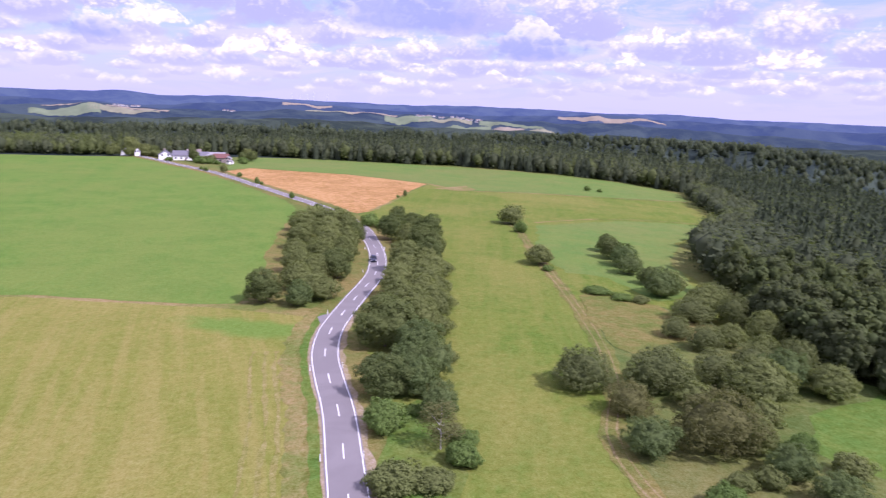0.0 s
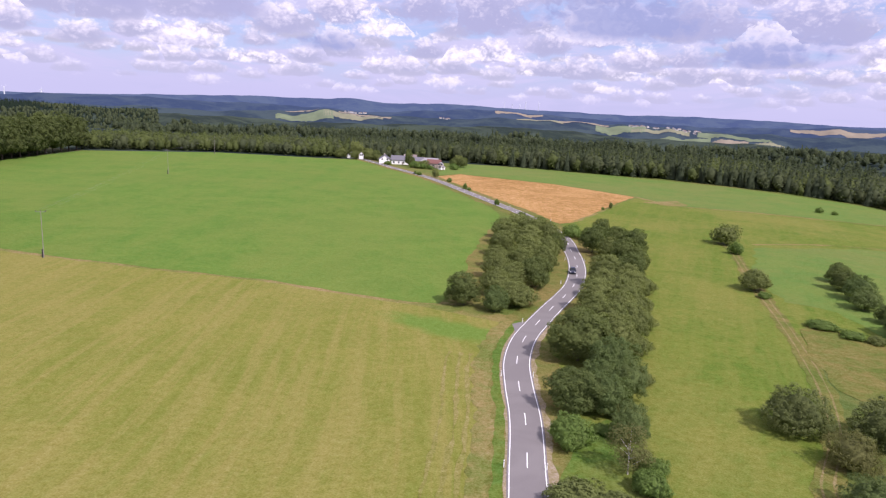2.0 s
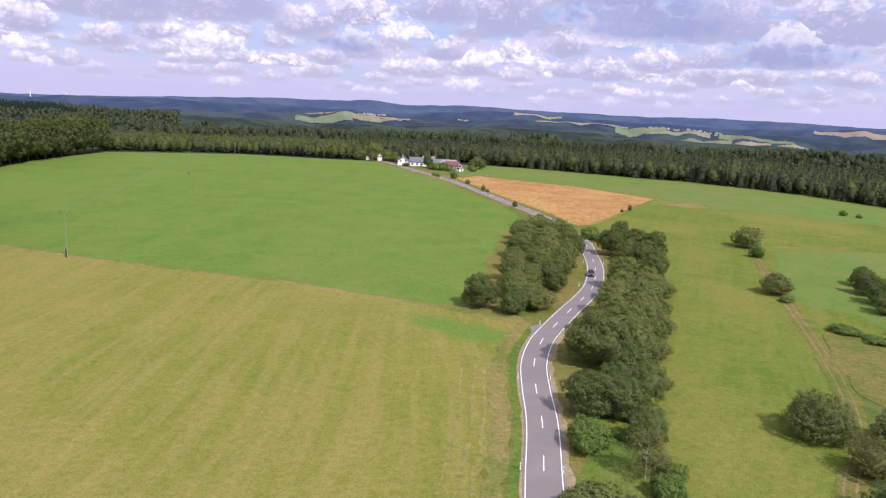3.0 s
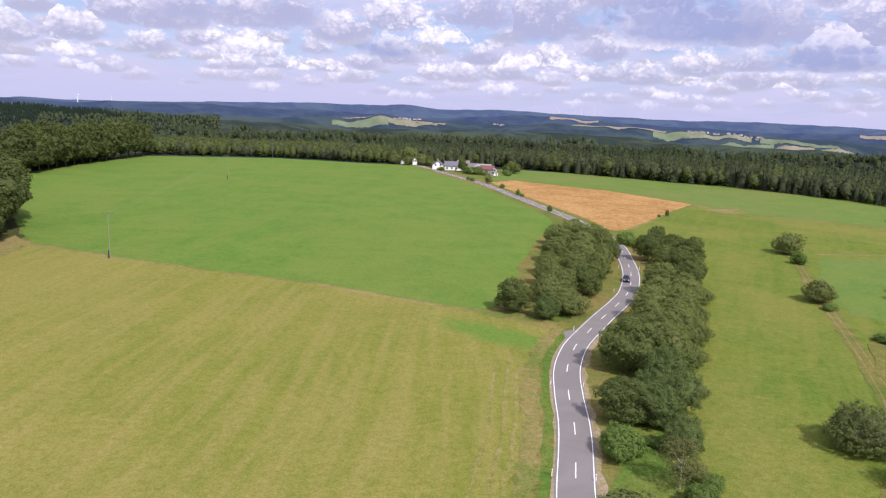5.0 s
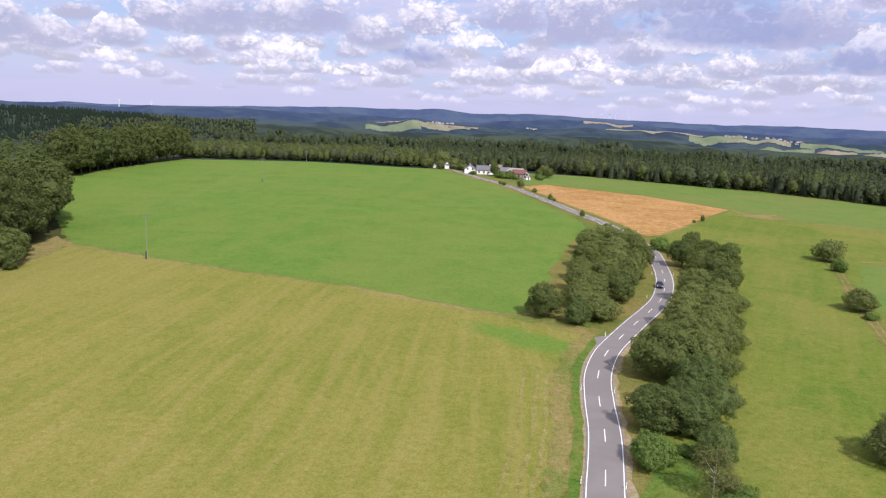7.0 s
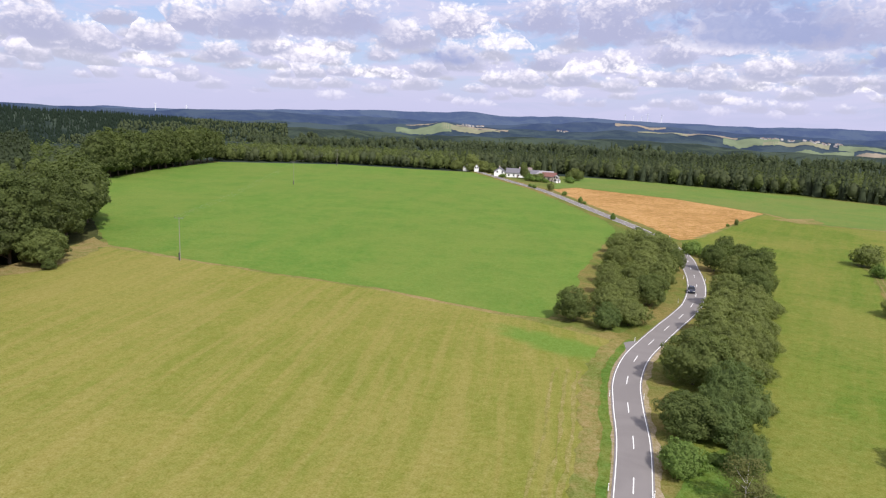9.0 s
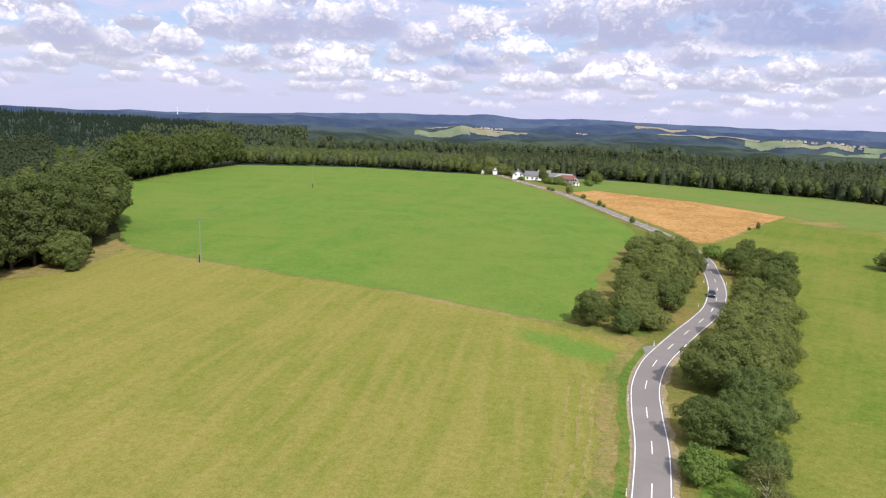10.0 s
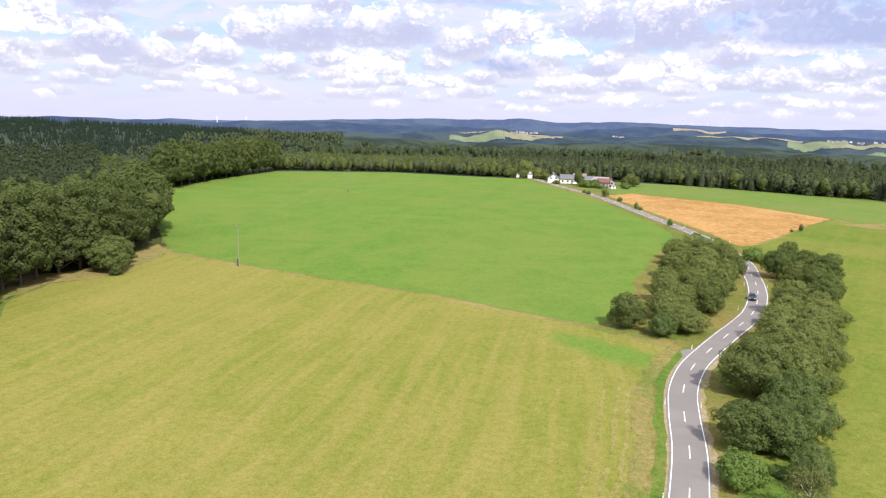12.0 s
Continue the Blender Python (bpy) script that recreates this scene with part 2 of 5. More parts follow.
grass("green_field", (0.078, 0.148, 0.023), (0.105, 0.168, 0.029), (0.144, 0.165, 0.038), 0.30, stripe=(radians(20), 9.0, 0.2), rough=0.6)
grass("hay_meadow", (0.132, 0.148, 0.026), (0.163, 0.164, 0.034), (0.213, 0.182, 0.055), 0.36, stripe=(radians(19), 2.9, 0.56), lush=(-37, 126.5, 17, 6.0, radians(-12), (0.103, 0.163, 0.028)), rough=0.75)
grass("slope_meadow", (0.080, 0.127, 0.017), (0.114, 0.144, 0.023), (0.180, 0.164, 0.042), 0.48, stripe=(radians(-4), 3.0, 0.24), rough=0.85)
grass("cattle_meadow", (0.084, 0.150, 0.030), (0.114, 0.162, 0.034), (0.150, 0.148, 0.046), 0.35, stripe=(radians(60), 6.0, 0.2), rough=0.6)
grass("straw_rows", (0.150, 0.150, 0.036), (0.196, 0.172, 0.056), (0.240, 0.196, 0.080), 0.6)
grass("verge_grass", (0.086, 0.112, 0.022), (0.142, 0.127, 0.036), (0.194, 0.142, 0.053), 0.6)
grass("lush_verge", (0.064, 0.120, 0.019), (0.095, 0.138, 0.024), (0.138, 0.133, 0.036), 0.6)
grass("dry_verge", (0.108, 0.132, 0.029), (0.180, 0.150, 0.050), (0.235, 0.170, 0.078), 0.7)
grass("rough_grass", (0.074, 0.115, 0.022), (0.112, 0.130, 0.030), (0.168, 0.145, 0.048), 0.5)
grass("scrub_grass", (0.066, 0.098, 0.022), (0.106, 0.122, 0.032), (0.160, 0.140, 0.050), 0.6)
grass("grain_field_soil", (0.225, 0.128, 0.040), (0.335, 0.195, 0.070), (0.375, 0.225, 0.088), 0.5, stripe=(radians(35), 5.0, 0.16), grain=0.45, rough=1.6)
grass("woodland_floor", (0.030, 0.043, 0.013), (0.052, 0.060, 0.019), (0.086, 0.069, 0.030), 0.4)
foliage("oak_leaves", (0.097, 0.132, 0.042), (0.181, 0.214, 0.070))
foliage("ash_leaves", (0.148, 0.178, 0.058), (0.246, 0.280, 0.096))
foliage("maple_leaves", (0.102, 0.150, 0.050), (0.181, 0.226, 0.078))
foliage("hornbeam_leaves", (0.084, 0.108, 0.044), (0.158, 0.184, 0.074), 0.58)
foliage("lime_leaves", (0.074, 0.100, 0.036), (0.150, 0.180, 0.060))
foliage("grey_leaves", (0.122, 0.148, 0.052), (0.206, 0.234, 0.088))
foliage("brown_leaves", (0.116, 0.124, 0.044), (0.196, 0.198, 0.072))
foliage("beech_leaves", (0.068, 0.094, 0.032), (0.152, 0.184, 0.060))
# spruce_needles and wood_leaves are lightened and blued, haze put into the colour
foliage("spruce_needles", (0.080, 0.104, 0.060), (0.134, 0.156, 0.082), 0.60, 0.12, 0.02)
# darker copy of spruce_needles: cloud shadow put into the colour
foliage("cloud_shade_needles", (0.020, 0.032, 0.022), (0.036, 0.052, 0.032), 0.3, 0.2, 0.02)
foliage("wood_leaves", (0.088, 0.112, 0.058), (0.146, 0.168, 0.080), 0.55, 0.25)
foliage("bush_leaves", (0.118, 0.190, 0.046), (0.206, 0.284, 0.078))
plain("bark", (0.11, 0.085, 0.06), 0.9, spread=0.4, scale=4)
plain("pale_bark", (0.42, 0.39, 0.34), 0.85, spread=0.3, scale=4)


def asphalt(n, place):
    grain = n.noise(place, 9.0, 6.0, 0.7)
    wear = n.noise(place, 0.12, 4.0, 0.6, 1.0)
    c = n.mix(grain, (0.140, 0.127, 0.123), (0.180, 0.164, 0.158))
    c = n.mix(n.math("MULTIPLY", n.step(wear, 0.42, 0.72), 0.45), c, (0.205, 0.188, 0.18))
    return c, grain


surface("asphalt", asphalt, 0.85, bump=0.01)
plain("road_paint", (0.80, 0.79, 0.78), 0.6, spread=0.08, scale=2)
grass("gravel", (0.224, 0.181, 0.112), (0.292, 0.232, 0.155), (0.189, 0.163, 0.069), 0.8)
grass("track_soil", (0.138, 0.125, 0.043), (0.189, 0.150, 0.065), (0.232, 0.181, 0.086), 0.6)
plain("white_render", (0.80, 0.79, 0.77), 0.8, spread=0.04)
plain("village_wall", (0.40, 0.38, 0.37), 0.8, spread=0.1)
plain("stone_wall", (0.42, 0.36, 0.30), 0.85, spread=0.2)
plain("slate_roof", (0.13, 0.125, 0.14), 0.6, spread=0.2)
plain("grey_roof", (0.25, 0.235, 0.24), 0.7, spread=0.15)
plain("brown_roof", (0.19, 0.15, 0.135), 0.75, spread=0.2)
plain("red_roof", (0.155, 0.072, 0.060), 0.75, spread=0.2)
plain("window_glass", (0.03, 0.035, 0.045), 0.1)
plain("pole_wood", (0.24, 0.215, 0.19), 0.9, spread=0.3)
plain("porcelain", (0.10, 0.08, 0.07), 0.3)
plain("wire_metal", (0.25, 0.25, 0.26), 0.5, 0.6)
plain("post_white", (0.82, 0.82, 0.80), 0.5, spread=0.05)
plain("post_black", (0.03, 0.03, 0.03), 0.5)
plain("turbine_white", (0.62, 0.64, 0.67), 0.5, spread=0.03)
plain("car_paint", (0.03, 0.035, 0.055), 0.25, 0.3, spread=0.05)
plain("car_glass", (0.015, 0.018, 0.022), 0.06, spread=0.02)
plain("rubber", (0.02, 0.02, 0.02), 0.85)
plain("rim_metal", (0.5, 0.5, 0.52), 0.35, 0.9)
plain("lamp_glass", (0.75, 0.75, 0.72), 0.15)
plain("tail_lamp", (0.4, 0.02, 0.02), 0.2)
distant_woods("distant_woods", None)
# the ridges emit blue in place of haze, more with distance
distant_woods("hazy_woods", (0.016, 0.026, 0.060), 0.75)
distant_woods("hazier_woods", (0.028, 0.043, 0.112), 0.6)
distant_woods("haziest_woods", (0.054, 0.076, 0.172), 0.6)
# blue raised in the far fields: haze painted into their colours
plain("far_field_green", (0.118, 0.148, 0.086), 0.95, spread=0.4, scale=0.025)
plain("far_field_straw", (0.205, 0.172, 0.128), 0.95, spread=0.35, scale=0.025)
plain("far_field_pale", (0.170, 0.170, 0.108), 0.95, spread=0.4, scale=0.025)

# ---------------------------------------------------------------- helpers for building


def mesh_object(name, verts, faces, mat, parent=None, smooth=False):
    me = bpy.data.meshes.new(name)
    me.from_pydata([tuple(v) for v in verts], [], [tuple(f) for f in faces])
    me.materials.append(MATS[mat])
    if smooth:
        me.shade_smooth()
    ob = new(name, me)
    if parent:
        ob.parent = parent
    return ob


def triangles_object(name, verts, tris, mats, index=None, parent=None):
    """Large meshes straight from arrays."""
    me = bpy.data.meshes.new(name)
    verts, tris = np.asarray(verts, np.float32), np.asarray(tris, np.int32)
    me.vertices.add(len(verts))
    me.vertices.foreach_set("co", verts.ravel())
    me.loops.add(tris.size)
    me.loops.foreach_set("vertex_index", tris.ravel())
    me.polygons.add(len(tris))
    me.polygons.foreach_set("loop_start", np.arange(0, tris.size, 3, dtype=np.int32))
    me.polygons.foreach_set("loop_total", np.full(len(tris), 3, np.int32))
    for m in mats:
        me.materials.append(MATS[m])
    if index is not None:
        me.polygons.foreach_set("material_index", np.asarray(index, np.int32))
    me.update(calc_edges=True)
    ob = new(name, me)
    if parent:
        ob.parent = parent
    return ob


def part(name, bm, material, parent, label=""):
    me = bpy.data.meshes.new(name)
    bm.to_mesh(me)
    bm.free()
    me.materials.append(MATS[material])
    ob = new(name, me)
    ob.parent = parent
    return tagged(ob, label)


def box(bm, size, at, bevel=0.0, turn=0.0):
    made = bmesh.ops.create_cube(bm, size=1.0, matrix=Matrix.LocRotScale(at, Euler((0, 0, turn)), size))
    if bevel:
        edges = list({e for v in made["verts"] for e in v.link_edges})
        bmesh.ops.bevel(bm, geom=edges, offset=bevel, segments=2, affect="EDGES")
    return made


def tube(bm, a, b, r0, r1, sides=8, caps=True):
    a, b = Vector(a), Vector(b)
    turn = (b - a).to_track_quat("Z", "Y").to_matrix().to_4x4()
    bmesh.ops.create_cone(bm, cap_ends=caps, segments=sides, radius1=r0, radius2=r1, depth=(b - a).length, matrix=Matrix.Translation((a + b) / 2) @ turn)


def smooth(u, a, b):
    u = np.clip((u - a) / (b - a), 0, 1)
    return u * u * (3 - 2 * u)


# ---------------------------------------------------------------- the land
EYE_Z = 43.0


def bumps(az, *rows):
    """A sum of humps along the compass: (bearing, width, height)."""
    return sum(h * np.exp(-((az - c) / w) ** 2) for c, w, h in rows)


def wobble(az, seed, amount):
    rng = np.random.RandomState(seed)
    out = 0 * az
    for k in (0.11, 0.23, 0.47, 0.9, 1.7):
        out = out + np.sin(az * k * 2 + rng.uniform(0, 6.3)) * amount / (1 + 3 * k)
    return out


def ridges(x, y):
    """Wooded hills beyond the plateau, up to about two kilometres."""
    r, az = np.hypot(x, y), np.degrees(np.arctan2(-x, y))
    z = np.full_like(r, -60.0)
    for far, wide, dip, seed in ((1120, 210, -2.15, 3), (1750, 300, -1.25, 5)):
        crest = far * (1 + wobble(az, seed, 0.05))
        el = dip + wobble(az, seed + 20, 0.10)
        if far > 1500:
            el = el + bumps(az, (60, 12, 0.72), (-24, 12, -0.35), (14, 7, 0.2))
        else:
            el = el + bumps(az, (-20, 12, 0.35), (-45, 14, -1.6), (62, 17, -0.75))
        top = EYE_Z - 6 + crest * np.tan(np.radians(el))
        z = np.maximum(z, -60 + (top + 60) * np.exp(-((r - crest) / wide) ** 2))
    return z


def land(x, y):
    x, y = np.asarray(x, float), np.asarray(y, float)
    r, az = np.hypot(x, y), np.degrees(np.arctan2(-x, y))
    near = -0.06 * np.log1p(np.exp(np.clip((x - 70) / 14, -50, 50))) * 14
    near = np.maximum(near, -26)
    edge = 640 - 260 * smooth(-az, 12, 40)
    w = smooth(r, edge, edge + 420)
    return near * (1 - w) + ridges(x, y) * w


def height(x, y):
    return float(land(x, y))


def polar_sheet(name, r_list, az_list, fn, mat):
    az = np.radians(np.asarray(az_list))
    rr, aa = np.meshgrid(np.asarray(r_list), az, indexing="ij")
    x, y = -rr * np.sin(aa), rr * np.cos(aa)
    z = fn(x, y)
    nr, na = rr.shape
    i = np.arange(nr * na).reshape(nr, na)
    a, b, c, d = i[:-1, :-1], i[:-1, 1:], i[1:, 1:], i[1:, :-1]
    tris = np.concatenate([np.stack([a, b, c], -1).reshape(-1, 3), np.stack([a, c, d], -1).reshape(-1, 3)])
    tris = tris[:, ::-1]
    ob = triangles_object(name, np.stack([x, y, z], -1).reshape(-1, 3), tris, [mat])
    ob.data.shade_smooth()
    return ob


AZ_FINE = np.concatenate([np.arange(-180, -50, 4.0), np.arange(-50, 80, 0.5), np.arange(80, 181, 4.0)])
R_GROUND = np.concatenate([[0.5], np.geomspace(8, 640, 140), np.geomspace(655, 2600, 90), np.geomspace(2650, 4950, 14)])
ground = polar_sheet("ground", R_GROUND, AZ_FINE, land, "rough_grass")
ground.data.materials.append(MATS["distant_woods"])
centres = np.empty(len(ground.data.polygons) * 3, np.float32)
ground.data.polygons.foreach_get("center", centres)
centres = centres.reshape(-1, 3)
ground.data.polygons.foreach_set("material_index", (np.hypot(centres[:, 0], centres[:, 1]) > 560).astype(np.int32))
tagged(ground, "rolling wooded ground reaching to the horizon", "ground", kind="structure")


def far_ridge(far, wide, seed, dip):
    """A ridge of distant hills: its distance, half width and its height as an angle along the compass."""
    def fn(x, y):
        r, az = np.hypot(x, y), np.degrees(np.arctan2(-x, y))
        crest = far * (1 + wobble(az, seed, 0.012))
        top = EYE_Z + crest * np.tan(np.radians(dip(az)))
        knolls = 3.0 * np.sin(x * 0.011 + seed) * np.sin(y * 0.013 + x * 0.004) + 1.6 * np.sin(x * 0.027 + y * 0.009 + seed * 2) + 1.5 * np.sin(x * 0.061 - y * 0.02)
        return -150 + (top + 150) * np.exp(-((r - crest) / wide) ** 2) + knolls * np.exp(-((r - crest + 120) / 160) ** 2)
    return fn


near_ridge = far_ridge(2600, 330, 41, lambda az: -0.80 + wobble(az, 50, 0.10) + bumps(az, (26, 5.5, 0.12), (3, 8, 0.12), (-16, 7, 0.10), (-32, 8, -0.6), (14, 2.5, 0.12), (46, 8, -0.1), (9.2, 3.6, 0.36), (3.6, 3.0, 0.16), (29, 4, 0.12)))
mid_ridge = far_ridge(3400, 330, 43, lambda az: -0.28 + wobble(az, 52, 0.08) + bumps(az, (11, 4, 0.28), (16, 3, 0.2), (-13, 5, 0.22), (24, 4, -0.1), (40, 8, 0.05), (-28, 6, -0.15)))
sky_ridge = far_ridge(4600, 300, 47, lambda az: 0.05 + wobble(az, 91, 0.03) + bumps(az, (25, 2.0, 0.22), (34, 5, 0.15), (17, 4, 0.33), (29, 6, 0.18), (9, 5, 0.22), (22, 9, 0.1), (-7, 7, 0.24), (0, 6, 0.12), (-18, 3, 0.2), (48, 6, -0.18), (-35, 8, -0.1), (66, 11, -0.9)))
for fn, r0, r1, mat, text in ((near_ridge, 2000, 3000, "hazy_woods", "dark wooded hills beyond the valley"), (mid_ridge, 3000, 3800, "hazier_woods", "blue-green wooded hills farther off"), (sky_ridge, 4200, 4960, "haziest_woods", "hazy blue hills along the horizon")):
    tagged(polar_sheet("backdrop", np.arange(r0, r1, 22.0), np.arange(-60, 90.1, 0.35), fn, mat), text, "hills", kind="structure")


def far_field(bearing, reach, mat, fn, label):
    """A field on a distant hillside: bearings and distances of its two ends; ragged edges."""
    rng = np.random.RandomState(int(abs(bearing[0]) * 100))
    k, rows = 26, 7
    az = np.linspace(*bearing, k)
    grid = []
    for i, a in enumerate(az):
        u = i / (k - 1)
        lo, hi = reach[0][0] + (reach[0][1] - reach[0][0]) * u, reach[1][0] + (reach[1][1] - reach[1][0]) * u
        lo, hi = lo + rng.uniform(-6, 6), hi + rng.uniform(-5, 5)
        grid.append([(a, lo + (hi - lo) * j / (rows - 1)) for j in range(rows)])
    g = np.array(grid).reshape(-1, 2)
    x, y = -g[:, 1] * np.sin(np.radians(g[:, 0])), g[:, 1] * np.cos(np.radians(g[:, 0]))
    v = np.column_stack([x, y, fn(x, y) + 2.0])
    f = [(i * rows + j, i * rows + j + 1, (i + 1) * rows + j + 1, (i + 1) * rows + j) for i in range(k - 1) for j in range(rows - 1)]
    tagged(mesh_object("distant_field", v, f, mat), label, "field", kind="structure")


G, S, P = "far_field_green", "far_field_straw", "far_field_pale"
GT, ST, PT = "distant green field among woods", "distant straw-coloured stubble field", "distant pale ripening field"
far_field((31.2, 26.6), ((2510, 2440), (2552, 2556)), G, near_ridge, GT)
far_field((27.4, 22.6), ((2470, 2490), (2556, 2512)), P, near_ridge, PT)
far_field((26.2, 21.9), ((2548, 2506), (2572, 2526)), S, near_ridge, ST)
far_field((30.4, 27.8), ((2592, 2590), (2606, 2604)), S, near_ridge, ST)
far_field((13.4, 9.5), ((3290, 3340), (3330, 3372)), S, mid_ridge, ST)
far_field((11.6, 7.8), ((2532, 2512), (2562, 2558)), P, near_ridge, PT)
far_field((8.2, 4.2), ((2516, 2578), (2556, 2600)), S, near_ridge, ST)
far_field((5.2, 1.3), ((2494, 2500), (2564, 2574)), G, near_ridge, GT)
far_field((2.4, -2.0), ((2500, 2512), (2530, 2556)), P, near_ridge, PT)
far_field((0.5, -3.6), ((2418, 2456), (2446, 2500)), G, near_ridge, GT)
far_field((-2.6, -7.9), ((2506, 2446), (2566, 2462)), G, near_ridge, GT)
far_field((-3.7, -6.3), ((2420, 2406), (2456, 2458)), S, near_ridge, ST)
far_field((-6.7, -8.8), ((2410, 2440), (2444, 2450)), P, near_ridge, PT)
far_field((-9.0, -13.0), ((3236, 3210), (3290, 3268)), S, mid_ridge, ST)
far_field((-13.0, -17.4), ((3212, 3310), (3268, 3326)), S, mid_ridge, ST)

# fields
RNG = np.random.RandomState(7)


def inside(poly, x, y):
    x, y = np.asarray(x), np.asarray(y)
    hit = np.zeros(x.shape, bool)
    px, py = np.array(poly).T
    for i in range(len(poly)):
        j = i - 1
        cross = ((py[i] > y) != (py[j] > y)) & (x < (px[j] - px[i]) * (y - py[i]) / (py[j] - py[i] + 1e-12) + px[i])
        hit ^= cross
    return hit


def sheet(name, poly, mat, lift, label, category="field", step=9.0, ragged=0.5):
    """A patch of land cover that follows the ground."""
    from mathutils.geometry import delaunay_2d_cdt
    rim = []
    for i, p in enumerate(poly):
        q = poly[(i + 1) % len(poly)]
        p, q = np.array(p, float), np.array(q, float)
        k = max(1, int(np.linalg.norm(q - p) / 4.0))
        side = np.array([-(q - p)[1], (q - p)[0]]) / (np.linalg.norm(q - p) + 1e-9)
        for j in range(k):
            rim.append(p + (q - p) * j / k + side * RNG.uniform(-ragged, ragged) * (j > 0))
    n = len(rim)
    lo, hi = np.min(rim, 0), np.max(rim, 0)
    gx, gy = np.meshgrid(np.arange(lo[0] + step / 2, hi[0], step), np.arange(lo[1] + step / 2, hi[1], step))
    gx, gy = gx.ravel() + RNG.uniform(-2, 2, gx.size), gy.ravel() + RNG.uniform(-2, 2, gy.size)
    keep = inside([tuple(p) for p in rim], gx, gy)
    pts = [Vector(p) for p in rim] + [Vector(p) for p in zip(gx[keep], gy[keep])]
    vs, _, fs, *_ = delaunay_2d_cdt(pts, [], [list(range(n))], 1, 1e-4)
    v = np.array([(p.x, p.y) for p in vs])
    z = land(v[:, 0], v[:, 1]) + lift
    ob = mesh_object(name, np.column_stack([v, z]), fs, mat)
    for f in ob.data.polygons:
        if f.normal.z < 0:
            f.flip()
    return tagged(ob, label, category, kind="structure")


def spline(points, gap):
    pts = np.array([points[0]] + list(points) + [points[-1]], float)
    out = []
    for i in range(1, len(pts) - 2):
        p0, p1, p2, p3 = pts[i - 1], pts[i], pts[i + 1], pts[i + 2]
        k = max(2, int(np.linalg.norm(p2 - p1) / gap))
        for u in np.arange(k) / k:
            out.append(0.5 * (2 * p1 + (p2 - p0) * u + (2 * p0 - 5 * p1 + 4 * p2 - p3) * u * u + (3 * p1 - p0 - 3 * p2 + p3) * u ** 3))
    out.append(pts[-2])
    out = np.array(out)
    s = np.concatenate([[0], np.cumsum(np.linalg.norm(np.diff(out, axis=0), axis=1))])
    even = np.arange(0, s[-1], gap)
    return np.column_stack([np.interp(even, s, out[:, 0]), np.interp(even, s, out[:, 1])])


def sides(line):
    d = np.gradient(line, axis=0)
    d /= np.linalg.norm(d, axis=1)[:, None]
    return np.column_stack([d[:, 1], -d[:, 0]])           # to the right of the way


def ribbon(name, line, left, right, lift, mat, thick=0.0, parent=None, ragged=0.0):
    """A strip along a line from offset left to offset right (metres), with edges that go down."""
    s = sides(line)
    n = len(line)
    fray = np.convolve(RNG.uniform(-1, 1, n + 4), np.ones(3) / 2, "same")[2:-2], np.convolve(RNG.uniform(-1, 1, n + 4), np.ones(3) / 2, "same")[2:-2]
    a, b = line + s * (left + ragged * fray[0])[:, None], line + s * (right + ragged * fray[1])[:, None]
    mid = land(line[:, 0], line[:, 1]) + lift
    rows = [np.column_stack([a, mid]), np.column_stack([b, mid])]
    if thick:
        rows = [np.column_stack([a, mid - thick])] + rows + [np.column_stack([b, mid - thick])]
    k = len(rows)
    v = np.stack(rows, 1).reshape(-1, 3)
    f = [(i * k + j, i * k + j + 1, (i + 1) * k + j + 1, (i + 1) * k + j) for i in range(n - 1) for j in range(k - 1)]
    return mesh_object(name, v, f, mat, parent)


ROAD = spline([(-5, 30), (-8, 60), (-11.4, 78.2), (-14.2, 91.4), (-17.5, 103.1), (-20.1, 114.1), (-21.2, 126.3), (-20.6, 138.1), (-19.4, 151.9), (-18.2, 163.2), (-17.5, 175.8),
               (-18.7, 192.7), (-21.1, 207.7), (-24.3, 222), (-28, 238), (-34, 254), (-44, 275), (-57, 297), (-72, 318.5), (-97, 354.5), (-140, 415), (-178.7, 457.5), (-206, 489), (-236, 522)], 1.0)
HALF = 2.25

sheet("field_margin", [(-190, 134.5), (-153, 134.8), (-116, 136.8), (-90, 139.5), (-66, 137.8), (-50, 136.5), (-30, 133), (-27, 136), (-24.5, 140), (-40, 144.5), (-66, 143), (-91, 144.5), (-117, 141.8), (-154, 139.8), (-192, 140)], "dry_verge", 0.03, "narrow margin of dry grass between two fields", "verge")
sheet("hay_meadow", [(-183.6, 136), (-153, 136.7), (-116.3, 138.7), (-90.5, 141.4), (-65.6, 139.7), (-50, 139), (-38, 137), (-27, 135), (-25, 126), (-23.5, 117.4), (-20.5, 100.9), (-17.5, 88.4), (-13.5, 70.5), (-11, 50), (-8, 20), (0, -120), (-260, -120), (-200, 20), (-144, 66), (-162, 77), (-172, 92), (-168, 107)], "hay_meadow", 0.05, "pale yellow-green mown hay meadow with mower stripes")
sheet("green_field", [(-186, 138.5), (-153, 138.2), (-116.3, 140.2), (-90.5, 143), (-65.6, 141.2), (-50, 141), (-44, 142.5), (-47, 175), (-54, 225), (-58, 262), (-63, 285), (-78, 318), (-103, 354), (-146, 415), (-185, 457), (-212, 489), (-230, 508), (-255, 500), (-343, 480), (-414, 412), (-388, 333), (-351, 253), (-236, 169)], "green_field", 0.06, "smooth bright green field of young grass")
sheet("grain_field", [(-138, 428), (-129, 453), (-97.1, 443), (-62.6, 434.7), (-30.4, 412.5), (-11, 397.8), (-18.6, 360.4), (-30.5, 284), (-38, 271), (-46, 283), (-68, 319.9), (-99.6, 366)], "grain_field_soil", 0.06, "ripe orange-tan grain field beside the road")
